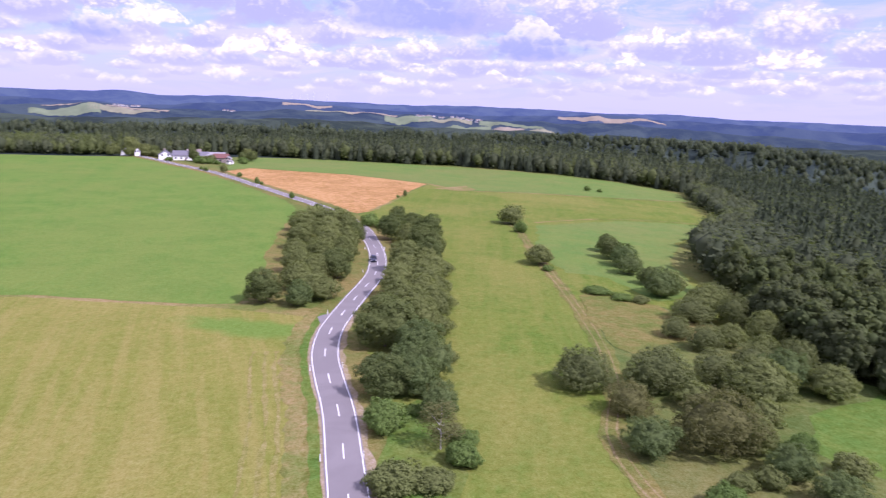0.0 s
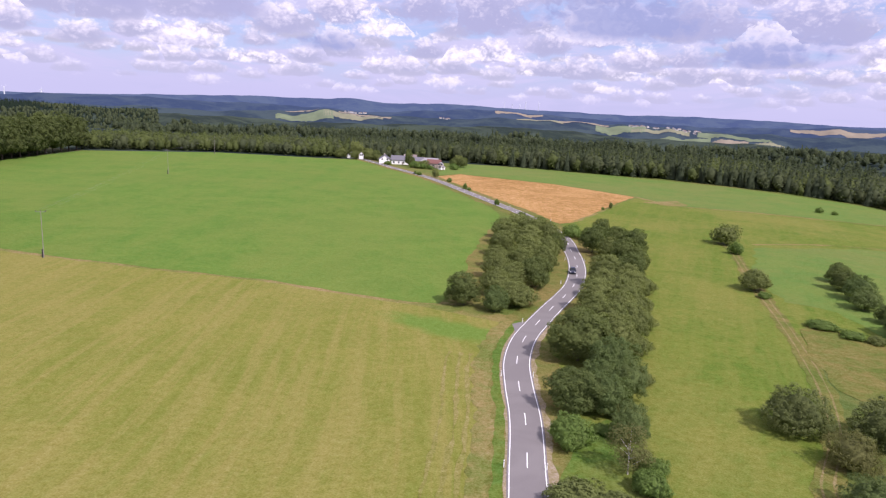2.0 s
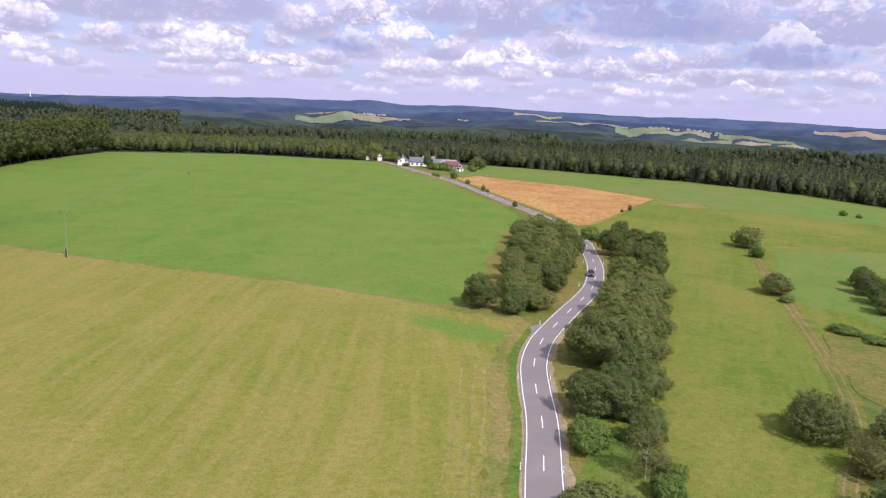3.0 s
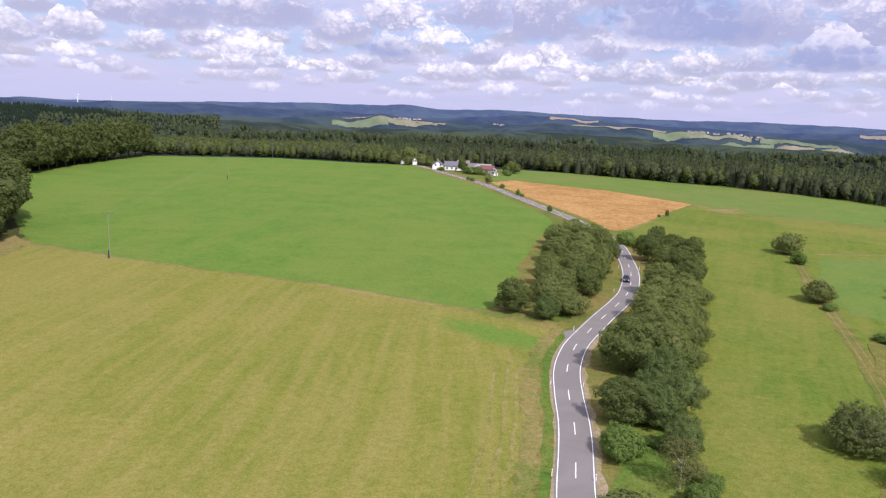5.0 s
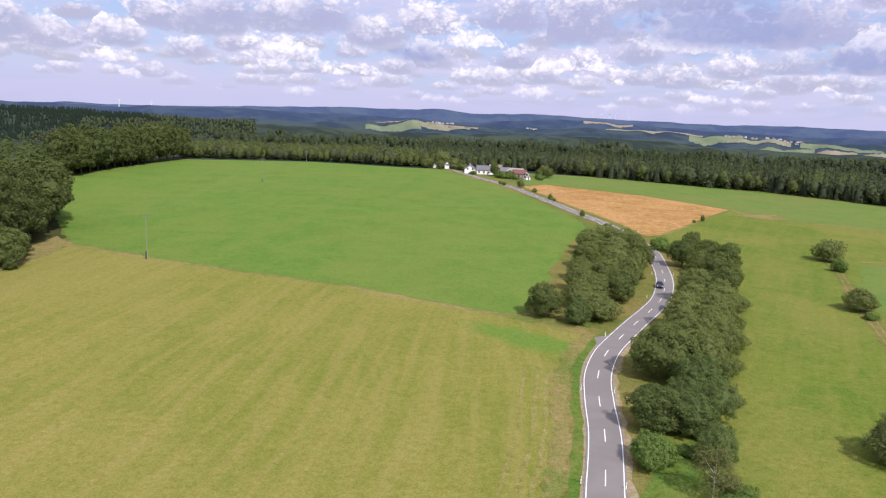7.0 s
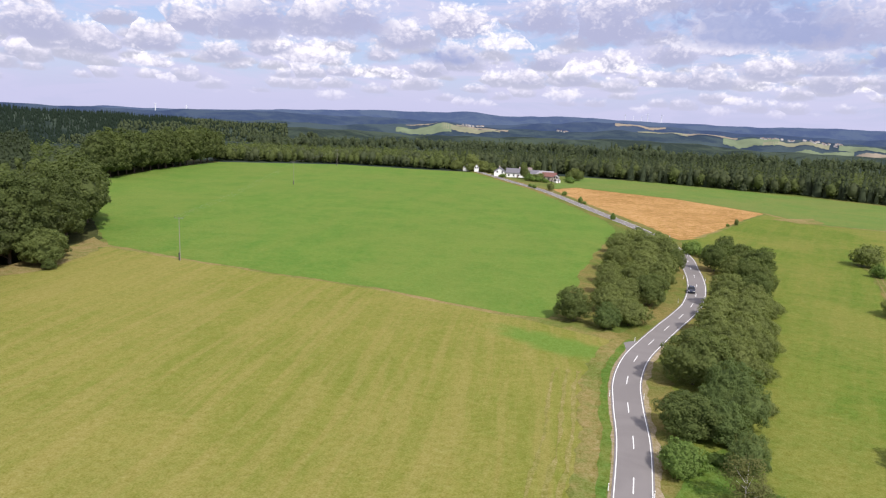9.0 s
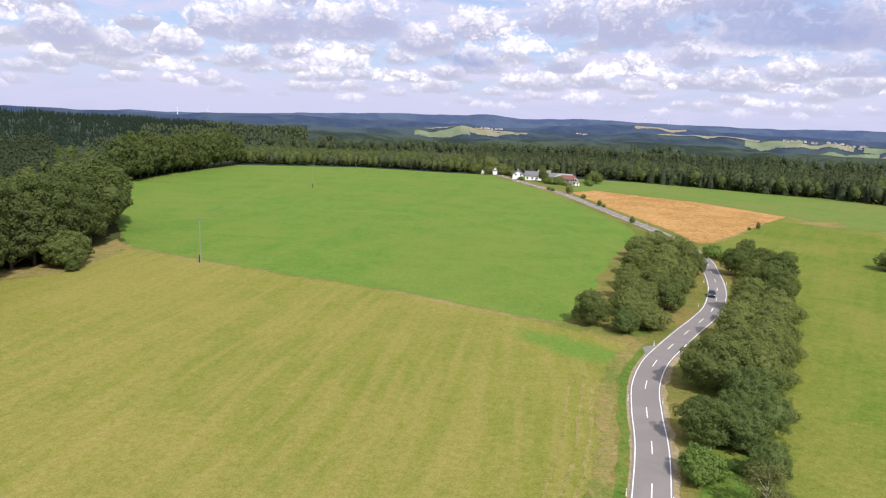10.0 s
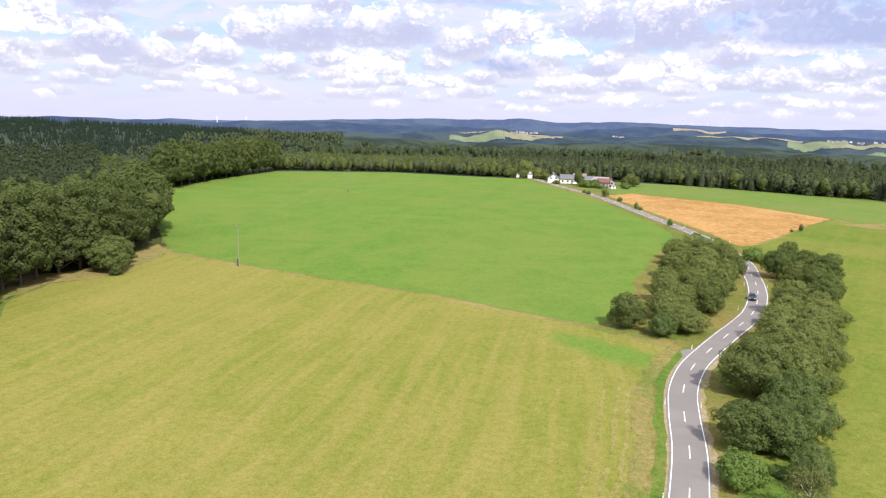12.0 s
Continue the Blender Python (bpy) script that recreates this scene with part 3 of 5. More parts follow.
sheet("cattle_meadow", [(-142, 432), (-160, 545), (-86, 549), (-12.9, 528), (46.6, 511), (86, 493), (123, 480), (151, 443), (140, 392), (100, 375), (40, 372), (12, 372), (-9, 399), (-30, 414), (-62, 436), (-97, 444.5), (-129, 455)], "cattle_meadow", 0.055, "cool green pasture in front of the woods")
sheet("slope_meadow", [(-2, 30), (-8, 78), (-13, 103), (-16, 126), (-14, 150), (-13, 176), (-17, 207), (-22, 232), (-30, 255), (-34, 272), (-18, 358), (-9, 398), (12, 371), (40, 371), (100, 374), (140, 391), (132, 371), (127, 300), (83, 237), (70, 206), (70, 180), (62, 140), (62, 107), (64, 60), (60, 0)], "slope_meadow", 0.04, "sunny yellow-green meadow falling away beside the road")
sheet("lower_meadow", [(30.5, 212), (36, 263), (75.5, 287), (124, 298), (85, 243.5), (69, 201), (66, 168), (52, 158), (45, 180), (34, 184)], "cattle_meadow", 0.07, "fresh green pasture beside the farm track", ragged=1.2)
sheet("rough_slope", [(37, 163), (52, 153), (60, 139), (64, 120), (73, 110), (100, 88), (100, 40), (40, 40), (27, 72), (24.5, 86), (32, 122), (32, 140)], "scrub_grass", 0.075, "rough tussocky slope with scrub", ragged=1.5)
sheet("lush_patch", [(50, 86), (56, 96), (64, 101), (74, 107), (92, 92), (80, 70), (60, 74)], "lush_verge", 0.10, "fresh green grass below the scrub", ragged=1.5)
sheet("woodland_floor", [(104, 80), (76, 109), (66, 118), (74, 140), (80, 190), (92, 240), (136, 305), (142, 371), (158, 443), (320, 420), (330, 60)], "woodland_floor", 0.03, "dark woodland floor", ragged=1.5)
sheet("woodland_floor", [(-144, 64), (-164, 77), (-176, 92), (-172, 108), (-190, 140), (-236, 171), (-351, 255), (-388, 333), (-414, 413), (-620, 420), (-620, 0), (-200, 15)], "woodland_floor", 0.03, "dark woodland floor under beeches", ragged=1.5)

sheet("clump_margin", [(-43, 146), (-46, 160), (-47, 176), (-52, 200), (-55.5, 222), (-58, 245), (-56, 262), (-30, 240), (-26, 200), (-25, 160), (-32, 142)], "verge_grass", 0.07, "dry grassy ground around the clump of trees", "verge", ragged=1.2)
sheet("wood_bank", [(-146, 63), (-163, 76), (-173, 92), (-168.5, 105), (-180, 131), (-189, 139.5), (-200, 144), (-192, 130), (-181, 106), (-185, 92), (-171, 74), (-152, 59)], "dry_verge", 0.08, "bank of dry brown grass along the wood's edge", "verge", ragged=1.0)
sheet("rank_grass", [(-7, 78), (-6.2, 90), (-3, 96), (2, 94), (4, 84), (3, 70), (-3, 62), (-6, 68)], "lush_verge", 0.13, "tall fresh grass between the roadside bushes", "verge", ragged=0.8)
verge = ribbon("verge", ROAD, -7.0, 7.0, 0.085, "verge_grass", ragged=0.9)
tagged(verge, "dry grassy verge along both sides of the road", "verge", kind="structure")
low = ROAD[ROAD[:, 1] < 138]
tagged(ribbon("lush_verge", low, -4.4, -2.9, 0.10, "lush_verge", ragged=0.35), "narrow strip of lush green roadside grass", "verge", kind="structure")
tagged(ribbon("dry_verge", low, -7.5, -4.6, 0.095, "dry_verge", ragged=0.7), "strip of brown withered grass along the meadow's edge", "verge", kind="structure")
for a, b in ((-8.7, -8.0), (-10.4, -9.8), (-12.6, -12.1)):
    tagged(ribbon("mown_row", low[(low[:, 1] > 50) & (low[:, 1] < 116)], a, b, 0.09, "straw_rows", ragged=0.30), "thin row of pale straw left along the meadow's edge", "straw row", kind="structure")
tagged(ribbon("gravel_shoulder", low, 2.3, 3.5, 0.11, "gravel", ragged=0.35), "pale gravel shoulder beside the asphalt", "shoulder", kind="structure")
tagged(ribbon("gravel_shoulder", low, -2.95, -2.3, 0.105, "gravel", ragged=0.15), "narrow gritty shoulder beside the asphalt", "shoulder", kind="structure")
road = tagged(ribbon("road", ROAD, -HALF - 0.3, HALF + 0.3, 0.16, "asphalt", 0.2), "winding two-lane country road of grey asphalt", "road", kind="structure")
ribbon("edge_line", ROAD, -HALF - 0.055, -HALF + 0.055, 0.166, "road_paint", parent=road)
ribbon("edge_line", ROAD, HALF - 0.055, HALF + 0.055, 0.166, "road_paint", parent=road)
# centre line: 4 m strokes every 12 m
for k in range(0, len(ROAD) - 6, 12):
    ribbon("centre_dash", ROAD[k:k + 5], -0.06, 0.06, 0.166, "road_paint", parent=road)

# ---------------------------------------------------------------- trees


def sphere_points(rng, n, lift=0.0):
    v = rng.normal(size=(n, 3))
    v[:, 2] += lift
    return v / np.linalg.norm(v, axis=1)[:, None]


ICO_V, ICO_F = None, None


def ico():
    global ICO_V, ICO_F
    if ICO_V is None:
        bm = bmesh.new()
        bmesh.ops.create_icosphere(bm, subdivisions=1, radius=1)
        ICO_V = np.array([v.co[:] for v in bm.verts])
        ICO_F = np.array([[v.index for v in f.verts] for f in bm.faces])
        bm.free()
    return ICO_V, ICO_F


def leaf_quads(rng, at, normal, size):
    n = len(at)
    t = np.cross(normal, rng.normal(size=(n, 3)))
    t /= np.linalg.norm(t, axis=1)[:, None] + 1e-9
    b = np.cross(normal, t)
    s = size * rng.uniform(0.6, 1.35, (n, 1))
    w = s * rng.uniform(0.5, 0.9, (n, 1))
    v = np.stack([at - t * s, at - b * w + normal * s * 0.15, at + t * s * rng.uniform(0.7, 1, (n, 1)), at + b * w + normal * s * 0.15], 1).reshape(-1, 3)
    i = np.arange(n)[:, None] * 4
    return v, np.concatenate([i + [0, 1, 2], i + [0, 2, 3]], 0)


def crown(seed, tall, wide, foot, leaves, leaf, lumps=14, core=0.86, loose=0.35, calm=0.0):
    """A broad-leaved crown: small leaf clumps in a thick, uneven shell on many lumps; widest in its lower third."""
    rng = np.random.RandomState(seed)
    deep = tall - foot
    u = rng.uniform(0.10, 0.92, lumps)
    ring = np.interp(u, [0.0, 0.15, 0.38, 0.62, 0.82, 1.0], [0.66, 0.82, 0.86, 0.70, 0.44, 0.10])
    a = np.arange(lumps) * 2.399 + rng.uniform(-0.5, 0.5, lumps)
    d0 = ring * rng.uniform(0.55, 1.08, lumps)
    c = np.column_stack([np.cos(a) * d0 * wide / 2, np.sin(a) * d0 * wide / 2, foot + u * deep * 0.92])
    size = 2.15 / lumps ** 0.42
    rad = rng.uniform(0.55, 1.25, lumps) * size * wide / 2 * 0.52
    c = np.concatenate([c, [[0, 0, foot + deep * 0.36], [0, 0, foot + deep * 0.60]]])
    rad = np.concatenate([rad, [wide * 0.33, wide * 0.25]])
    m = len(c)
    squash = np.array([1.0, 1.0, min(1.2, max(0.6, deep / wide))])
    pick = rng.choice(m, leaves * 2, p=rad ** 2 / np.sum(rad ** 2))
    d = sphere_points(rng, leaves * 2, 0.2)
    p = c[pick] + d * squash * (rad[pick] * (1 + loose * rng.uniform(-0.45, 0.65, leaves * 2) * rng.uniform(0, 1, leaves * 2)))[:, None]
    gap = np.linalg.norm((p[:, None, :] - c[None]) / squash, axis=2) / rad[None]
    gap[np.arange(len(p)), pick] = 9
    keep = np.where((gap.min(1) > 0.80) & (p[:, 2] > foot * 0.4))[0][:leaves]
    p, d = p[keep], d[keep]
    nrm = d * (0.45 + 0.4 * calm) + rng.normal(size=d.shape) * (0.32 - 0.22 * calm) + [0, 0, 0.6 - 0.2 * calm]
    nrm /= np.linalg.norm(nrm, axis=1)[:, None]
    v, t = leaf_quads(rng, p, nrm, leaf)
    iv, it = ico()
    cv = np.concatenate([iv * squash * rad[k] * core * rng.uniform(0.88, 1.08, (len(iv), 1)) + c[k] for k in range(m)])
    ct = np.concatenate([it + k * len(iv) for k in range(m)])
    return np.concatenate([v, cv]), np.concatenate([t, ct + len(v)])


def soft_crown(seed, tall, wide, foot, leaves, leaf, rough=0.16, depth=0.16, core=0.80, finish=3):
    """A feathery crown: fine leaf sprays in a deep shell round one uneven body."""
    rng = np.random.RandomState(seed)
    waves = [(rng.normal(size=3) * k, rng.uniform(0, 6.3), rough * w) for k, w in ((1.8, 1.0), (2.6, 0.9), (4.2, 0.7), (5.5, 0.6), (8.5, 0.45), (11.0, 0.4), (15.0, 0.3)) for _ in range(2)]
    mid = foot + (tall - foot) * 0.42
    size = np.array([wide / 2, wide / 2, 1.0])

    def body(d):
        swell = 1 + sum(w * np.sin(d @ k + f) for k, f, w in waves)
        z = np.where(d[:, 2] > 0, d[:, 2] * (tall - mid), d[:, 2] * (mid - foot))
        flare = 0.88
        return np.column_stack([d[:, 0] * wide / 2 * swell * flare, d[:, 1] * wide / 2 * swell * flare, z * (0.55 + 0.45 * swell)])
    d = sphere_points(rng, leaves, 0.15)
    b = body(d)
    p = b * (1 - np.abs(rng.normal(size=(leaves, 1))) * depth + 0.05 * rng.uniform(0, 1, (leaves, 1)) ** 3) + [0, 0, mid]
    nrm = d * 0.42 + rng.normal(size=d.shape) * 0.26 + [0, 0, 0.62]
    nrm /= np.linalg.norm(nrm, axis=1)[:, None]
    keep = p[:, 2] > foot * 0.3
    v, t = leaf_quads(rng, p[keep], nrm[keep], leaf)
    bm = bmesh.new()
    bmesh.ops.create_icosphere(bm, subdivisions=finish, radius=1.0)
    cd = np.array([q.co[:] for q in bm.verts])
    ct = np.array([[q.index for q in f.verts] for f in bm.faces])
    bm.free()
    cv = body(cd) * core + [0, 0, mid]
    return np.concatenate([v, cv]), np.concatenate([t, ct + len(v)])


def bough_crown(seed, tall, wide, foot, leaves, leaf, clump=0.95, rough=0.10, core=0.84, spread=0.30):
    """A leafy crown: boughs as many small rounded clumps of leaves over one uneven body, with gaps between them."""
    rng = np.random.RandomState(seed)
    waves = [(rng.normal(size=3) * k, rng.uniform(0, 6.3), rough * w) for k, w in ((1.6, 1.0), (2.4, 0.9), (3.6, 0.8)) for _ in range(2)]
    mid = foot + (tall - foot) * 0.40

    def body(d):
        swell = 1 + sum(w * np.sin(d @ k + f) for k, f, w in waves)
        z = np.where(d[:, 2] > 0, d[:, 2] * (tall - mid), d[:, 2] * (mid - foot))
        inset = 1 - 1.1 * clump / wide
        return np.column_stack([d[:, 0] * wide / 2 * swell * inset, d[:, 1] * wide / 2 * swell * inset, z * (0.6 + 0.4 * swell) * inset])
    count = int(3.4 * (wide / 2) * (wide / 4 + tall / 2) * 2 / clump ** 2 * 0.50)
    i = np.arange(count) + 0.5
    zz = 1 - 1.72 * i / count
    a = i * 2.39996
    flat = np.sqrt(np.maximum(0, 1 - zz * zz))
    d = np.column_stack([np.cos(a) * flat, np.sin(a) * flat, zz]) + rng.normal(size=(count, 3)) * 0.5 * clump / wide
    d /= np.linalg.norm(d, axis=1)[:, None]
    centre = body(d) * rng.uniform(0.78, 1.04, (count, 1)) + [0, 0, mid]
    size = clump * rng.uniform(0.60, 1.30, count)
    each = rng.choice(count, leaves, p=size ** 2 / np.sum(size ** 2))
    e = rng.normal(size=(leaves, 3)) + d[each] * 0.9 + [0, 0, 0.15]
    e /= np.linalg.norm(e, axis=1)[:, None]
    p = centre[each] + e * [1.0, 1.0, 0.95] * (size[each] * (1 + spread * (rng.uniform(-1, 0.5, leaves))))[:, None]
    nrm = e * 0.85 + d[each] * 0.20 + rng.normal(size=e.shape) * 0.24 + [0, 0, 0.10]
    nrm /= np.linalg.norm(nrm, axis=1)[:, None]
    keep = p[:, 2] > foot * 0.3 - 0.1
    v, t = leaf_quads(rng, p[keep], nrm[keep], leaf)
    bm = bmesh.new()
    bmesh.ops.create_icosphere(bm, subdivisions=3, radius=1.0)
    cd = np.array([q.co[:] for q in bm.verts])
    ct = np.array([[q.index for q in f.verts] for f in bm.faces])
    bm.free()
    cv = body(cd) * core + [0, 0, mid]
    return np.concatenate([v, cv]), np.concatenate([t, ct + len(v)])


def spire(seed, tall, wide, foot, leaves, leaf):
    """A spruce: drooping sprays in tiers round a narrow cone."""
    rng = np.random.RandomState(seed)
    u = rng.uniform(0, 1, leaves) ** 1.35
    tier = np.floor(u * 14) / 28 + u * 0.5 + rng.uniform(0, 0.06, leaves)
    a = rng.uniform(0, 6.283, leaves)
    reach = (1 - u) * rng.uniform(0.80, 1.0, leaves) * wide / 2 + 0.1
    pos = np.column_stack([np.cos(a) * reach, np.sin(a) * reach, foot + (tall - foot) * np.clip(tier, 0, 1)])
    nrm = np.column_stack([np.cos(a) * 0.8, np.sin(a) * 0.8, np.full(leaves, 0.55)]) + rng.normal(size=(leaves, 3)) * 0.12
    nrm /= np.linalg.norm(nrm, axis=1)[:, None]
    v, t = leaf_quads(rng, pos, nrm, leaf)
    k = 7
    b = np.arange(k) * 6.283 / k
    ring = np.column_stack([np.cos(b) * wide * 0.36, np.sin(b) * wide * 0.36, np.full(k, foot)])
    cv = np.concatenate([ring, [[0, 0, tall]]])
    ct = np.array([[i, (i + 1) % k, k] for i in range(k)])
    return np.concatenate([v, cv]), np.concatenate([t, ct + len(v)])


def trunk_mesh(bm, tall, thick, foot, limbs, rng, spread):
    lean = Vector((rng.uniform(-0.3, 0.3), rng.uniform(-0.3, 0.3), 0))
    tube(bm, (0, 0, -0.4), lean * 0.5 + Vector((0, 0, foot + 0.5)), thick, thick * 0.75, 9)
    tube(bm, lean * 0.5 + Vector((0, 0, foot + 0.3)), lean + Vector((0, 0, tall * 0.8)), thick * 0.75, thick * 0.2, 7)
    for i in range(limbs):
        a = i * 6.283 / limbs + rng.uniform(-0.4, 0.4)
        z = foot + (tall - foot) * rng.uniform(0.0, 0.4)
        end = Vector((math.cos(a) * spread, math.sin(a) * spread, z + spread * rng.uniform(0.6, 1.1)))
        tube(bm, lean * 0.6 + Vector((0, 0, z)), end, thick * 0.4, thick * 0.1, 6)


TEMPLATES = {}


def tree_template(key, name, seed, tall, wide, foot, leaves, leaf, mat, bark="bark", thick=None, bough=(0.95,), airy=False):
    """A tree's meshes, built once at the origin; copies take their own size."""
    rng = np.random.RandomState(seed)
    v, t = crown(seed, tall, wide, foot, leaves, leaf, 20, 0.12, 1.0) if airy else bough_crown(seed, tall, wide, foot, leaves, leaf, *bough)
    root = new(name)
    triangles_object("crown", v, t, [mat], parent=root)
    bm = bmesh.new()
    trunk_mesh(bm, tall, thick or tall * 0.022, max(foot, 0.4), 6, rng, wide * 0.3)
    part("trunk", bm, bark, root)
    TEMPLATES[key] = root
    return root


tree_template("oak_a", "broadleaf_tree", 11, 11.0, 10.0, 0.5, 13000, 0.17, "oak_leaves", bough=(0.95, 0.10, 0.74))
tree_template("oak_b", "broadleaf_tree", 12, 10.0, 9.0, 0.4, 11000, 0.17, "oak_leaves", bough=(0.85, 0.11, 0.73))
tree_template("ash_a", "broadleaf_tree", 13, 11.0, 9.0, 0.4, 12000, 0.16, "ash_leaves", bough=(0.70, 0.15, 0.73, 0.55))
tree_template("ash_b", "broadleaf_tree", 14, 9.0, 8.5, 0.3, 11000, 0.16, "ash_leaves", bough=(0.66, 0.16, 0.72, 0.6))
tree_template("dark_a", "broadleaf_tree", 25, 9.0, 8.5, 0.3, 10000, 0.16, "maple_leaves", bough=(0.74, 0.15, 0.73, 0.45))
tree_template("grey_a", "broadleaf_tree", 15, 9.0, 9.0, 0.2, 11000, 0.14, "grey_leaves", bough=(0.60, 0.14, 0.70, 0.7))
tree_template("brown_a", "broadleaf_tree", 16, 9.0, 9.5, 0.2, 11500, 0.13, "brown_leaves", bough=(0.58, 0.14, 0.68, 0.8))
tree_template("birch", "birch_tree", 17, 9.5, 6.5, 1.2, 2600, 0.14, "brown_leaves", "pale_bark", thick=0.14, airy=True)
tree_template("bush_a", "bush", 18, 4.0, 5.5, 0.02, 5200, 0.14, "bush_leaves", bough=(0.50, 0.14, 0.80, 0.5))
tree_template("bush_b", "bush", 19, 3.6, 5.0, 0.02, 4600, 0.14, "ash_leaves", bough=(0.46, 0.16, 0.76, 0.6))
tree_template("beech_a", "beech_tree", 20, 24.0, 15.0, 0.8, 13000, 0.30, "beech_leaves", bough=(1.50, 0.12, 0.78))
tree_template("beech_b", "beech_tree", 21, 22.0, 13.0, 0.8, 11000, 0.30, "hornbeam_leaves", bough=(1.30, 0.13, 0.77))
tree_template("beech_c", "beech_tree", 22, 23.0, 14.0, 0.8, 12000, 0.30, "lime_leaves", bough=(1.40, 0.14, 0.77))
tree_template("ash_far", "broadleaf_tree", 26, 9.0, 8.5, 0.3, 4200, 0.24, "ash_leaves", bough=(0.72, 0.15, 0.74, 0.55))
tree_template("oak_far", "broadleaf_tree", 27, 10.0, 9.0, 0.4, 4600, 0.24, "oak_leaves", bough=(0.90, 0.12, 0.75))
tree_template("bush_far", "bush", 28, 4.0, 5.5, 0.02, 1100, 0.26, "bush_leaves", bough=(0.60, 0.14, 0.80, 0.5))
tree_template("beech_far", "beech_tree", 29, 24.0, 15.0, 1.2, 5200, 0.46, "beech_leaves", bough=(1.55, 0.13, 0.80))
tree_template("lime_far", "beech_tree", 30, 23.0, 14.0, 1.2, 4800, 0.46, "lime_leaves", bough=(1.45, 0.15, 0.80))
PLACED = set()
FAR_KEY = {"ash_a": "ash_far", "ash_b": "ash_far", "oak_a": "oak_far", "oak_b": "oak_far", "dark_a": "oak_far", "bush_a": "bush_far", "bush_b": "bush_far", "beech_a": "beech_far", "beech_b": "lime_far", "beech_c": "lime_far"}


def plant(key, x, y, tall, wide=None, label="", category="tree", group="", turn=None):
    """Put a tree of that kind at x, y: the template itself first, then copies."""
    if math.hypot(x, y) > 240:
        key = FAR_KEY[key]
    root = TEMPLATES[key]
    ref = {"ash_far": (9, 8.5), "oak_far": (10, 9), "bush_far": (4, 5.5), "beech_far": (24, 15), "lime_far": (23, 14), "oak_a": (11, 10), "oak_b": (10, 9), "ash_a": (11, 9), "ash_b": (9, 8.5), "dark_a": (9, 8.5), "grey_a": (9, 9), "brown_a": (9, 9.5), "birch": (9.5, 6.5), "bush_a": (4, 5.5), "bush_b": (3.6, 5), "beech_a": (24, 15), "beech_b": (22, 13), "beech_c": (23, 14)}[key]
    sz = tall / ref[0]
    sx = (wide / ref[1]) if wide else sz
    turn = RNG.uniform(0, 360) if turn is None else turn
    m = Matrix.LocRotScale((x, y, height(x, y)), Euler((0, 0, radians(turn))), (sx, sx, sz))
    if key in PLACED:
        root.scale = (1, 1, 1)
        ob = copy_thing(root, m)
        ob.matrix_basis = m
    else:
        PLACED.add(key)
        ob = root
    FINAL.append((ob, m))
    return tagged(ob, label, category, group)


FINAL = []
SIDE = "trees along the road"
DARK, FRESH, PALE = "dark green broad-leaved tree with a dense crown by the road", "mid-green ash-like tree with loose feathery foliage", "grey-green shrubby tree with soft foliage on the slope"
LOOK = {"o": DARK, "a": FRESH, "d": "deep green maple-like tree with dense fresh foliage", "b": "low rounded green bush in the roadside grass"}
# right of the road, from the near end to the bend
for key, x, y, h, w in (
    ("bush_b", -4.6, 71.5, 3.0, 6.4), ("bush_b", -0.2, 72, 2.2, 5.0), ("birch", 0.7, 81.0, 7.6, 6.6), ("bush_a", 3.2, 77.5, 3.0, 4.5), ("bush_a", -7.3, 86.4, 4.2, 6.0), ("dark_a", 2.2, 90.0, 5.5, 5.6),
    ("oak_b", -7.6, 97.6, 6.8, 10.4), ("dark_a", -1.8, 98.5, 6.2, 8.6), ("dark_a", 1.2, 105.5, 6.2, 6.8), ("dark_a", -1.6, 113.0, 7.4, 9.2),
    ("oak_a", -10.0, 119.0, 9.8, 13.6), ("dark_a", -5.0, 109, 5.4, 7.0), ("ash_a", -1.6, 124, 8.6, 9.0), ("ash_a", -6.0, 130, 9.2, 10.2), ("ash_b", 0.6, 136, 8.0, 8.6),
    ("ash_b", -8.5, 140, 8.4, 9.6), ("ash_b", -2.6, 143, 8.6, 9.4), ("ash_a", -9.8, 151, 8.6, 11.0), ("ash_a", -4.6, 153, 9.0, 10.0), ("ash_b", 0.2, 150, 7.6, 8.2),
    ("ash_b", -9.0, 164, 8.4, 10.0), ("ash_a", -1.6, 164, 8.6, 10.2), ("ash_a", -10.2, 177, 9.0, 11.0), ("ash_b", -4.0, 176, 7.8, 9.0), ("oak_b", -1.6, 186.5, 8.2, 9.4), ("ash_b", -9.0, 189, 7.0, 8.5),
    ("oak_b", -6.6, 204, 9.2, 10.0), ("oak_b", -0.6, 200, 7.4, 8.0), ("oak_b", -17.4, 222, 9.2, 10.4), ("oak_b", -3.0, 228, 8.4, 10.0), ("ash_b", -11.0, 214, 7.6, 9.0), ("oak_a", -10.5, 232, 8.0, 9.6), ("oak_b", -17.0, 256, 7.0, 8.4), ("bush_b", -27.4, 248, 4.6, 7.6), ("bush_a", -21.0, 243, 4.4, 6.0),
):
    h, w = (h, w) if key[:4] == "bush" else (h * 0.98, w * 0.82)
    x = x - 1.9 if x > -4 and y > 84 else x
    plant(key, x, y, h, w, "thin birch with a pale trunk and sparse brownish leaves" if key == "birch" else LOOK[key[0]], "bush" if key[:4] == "bush" else "tree", SIDE)
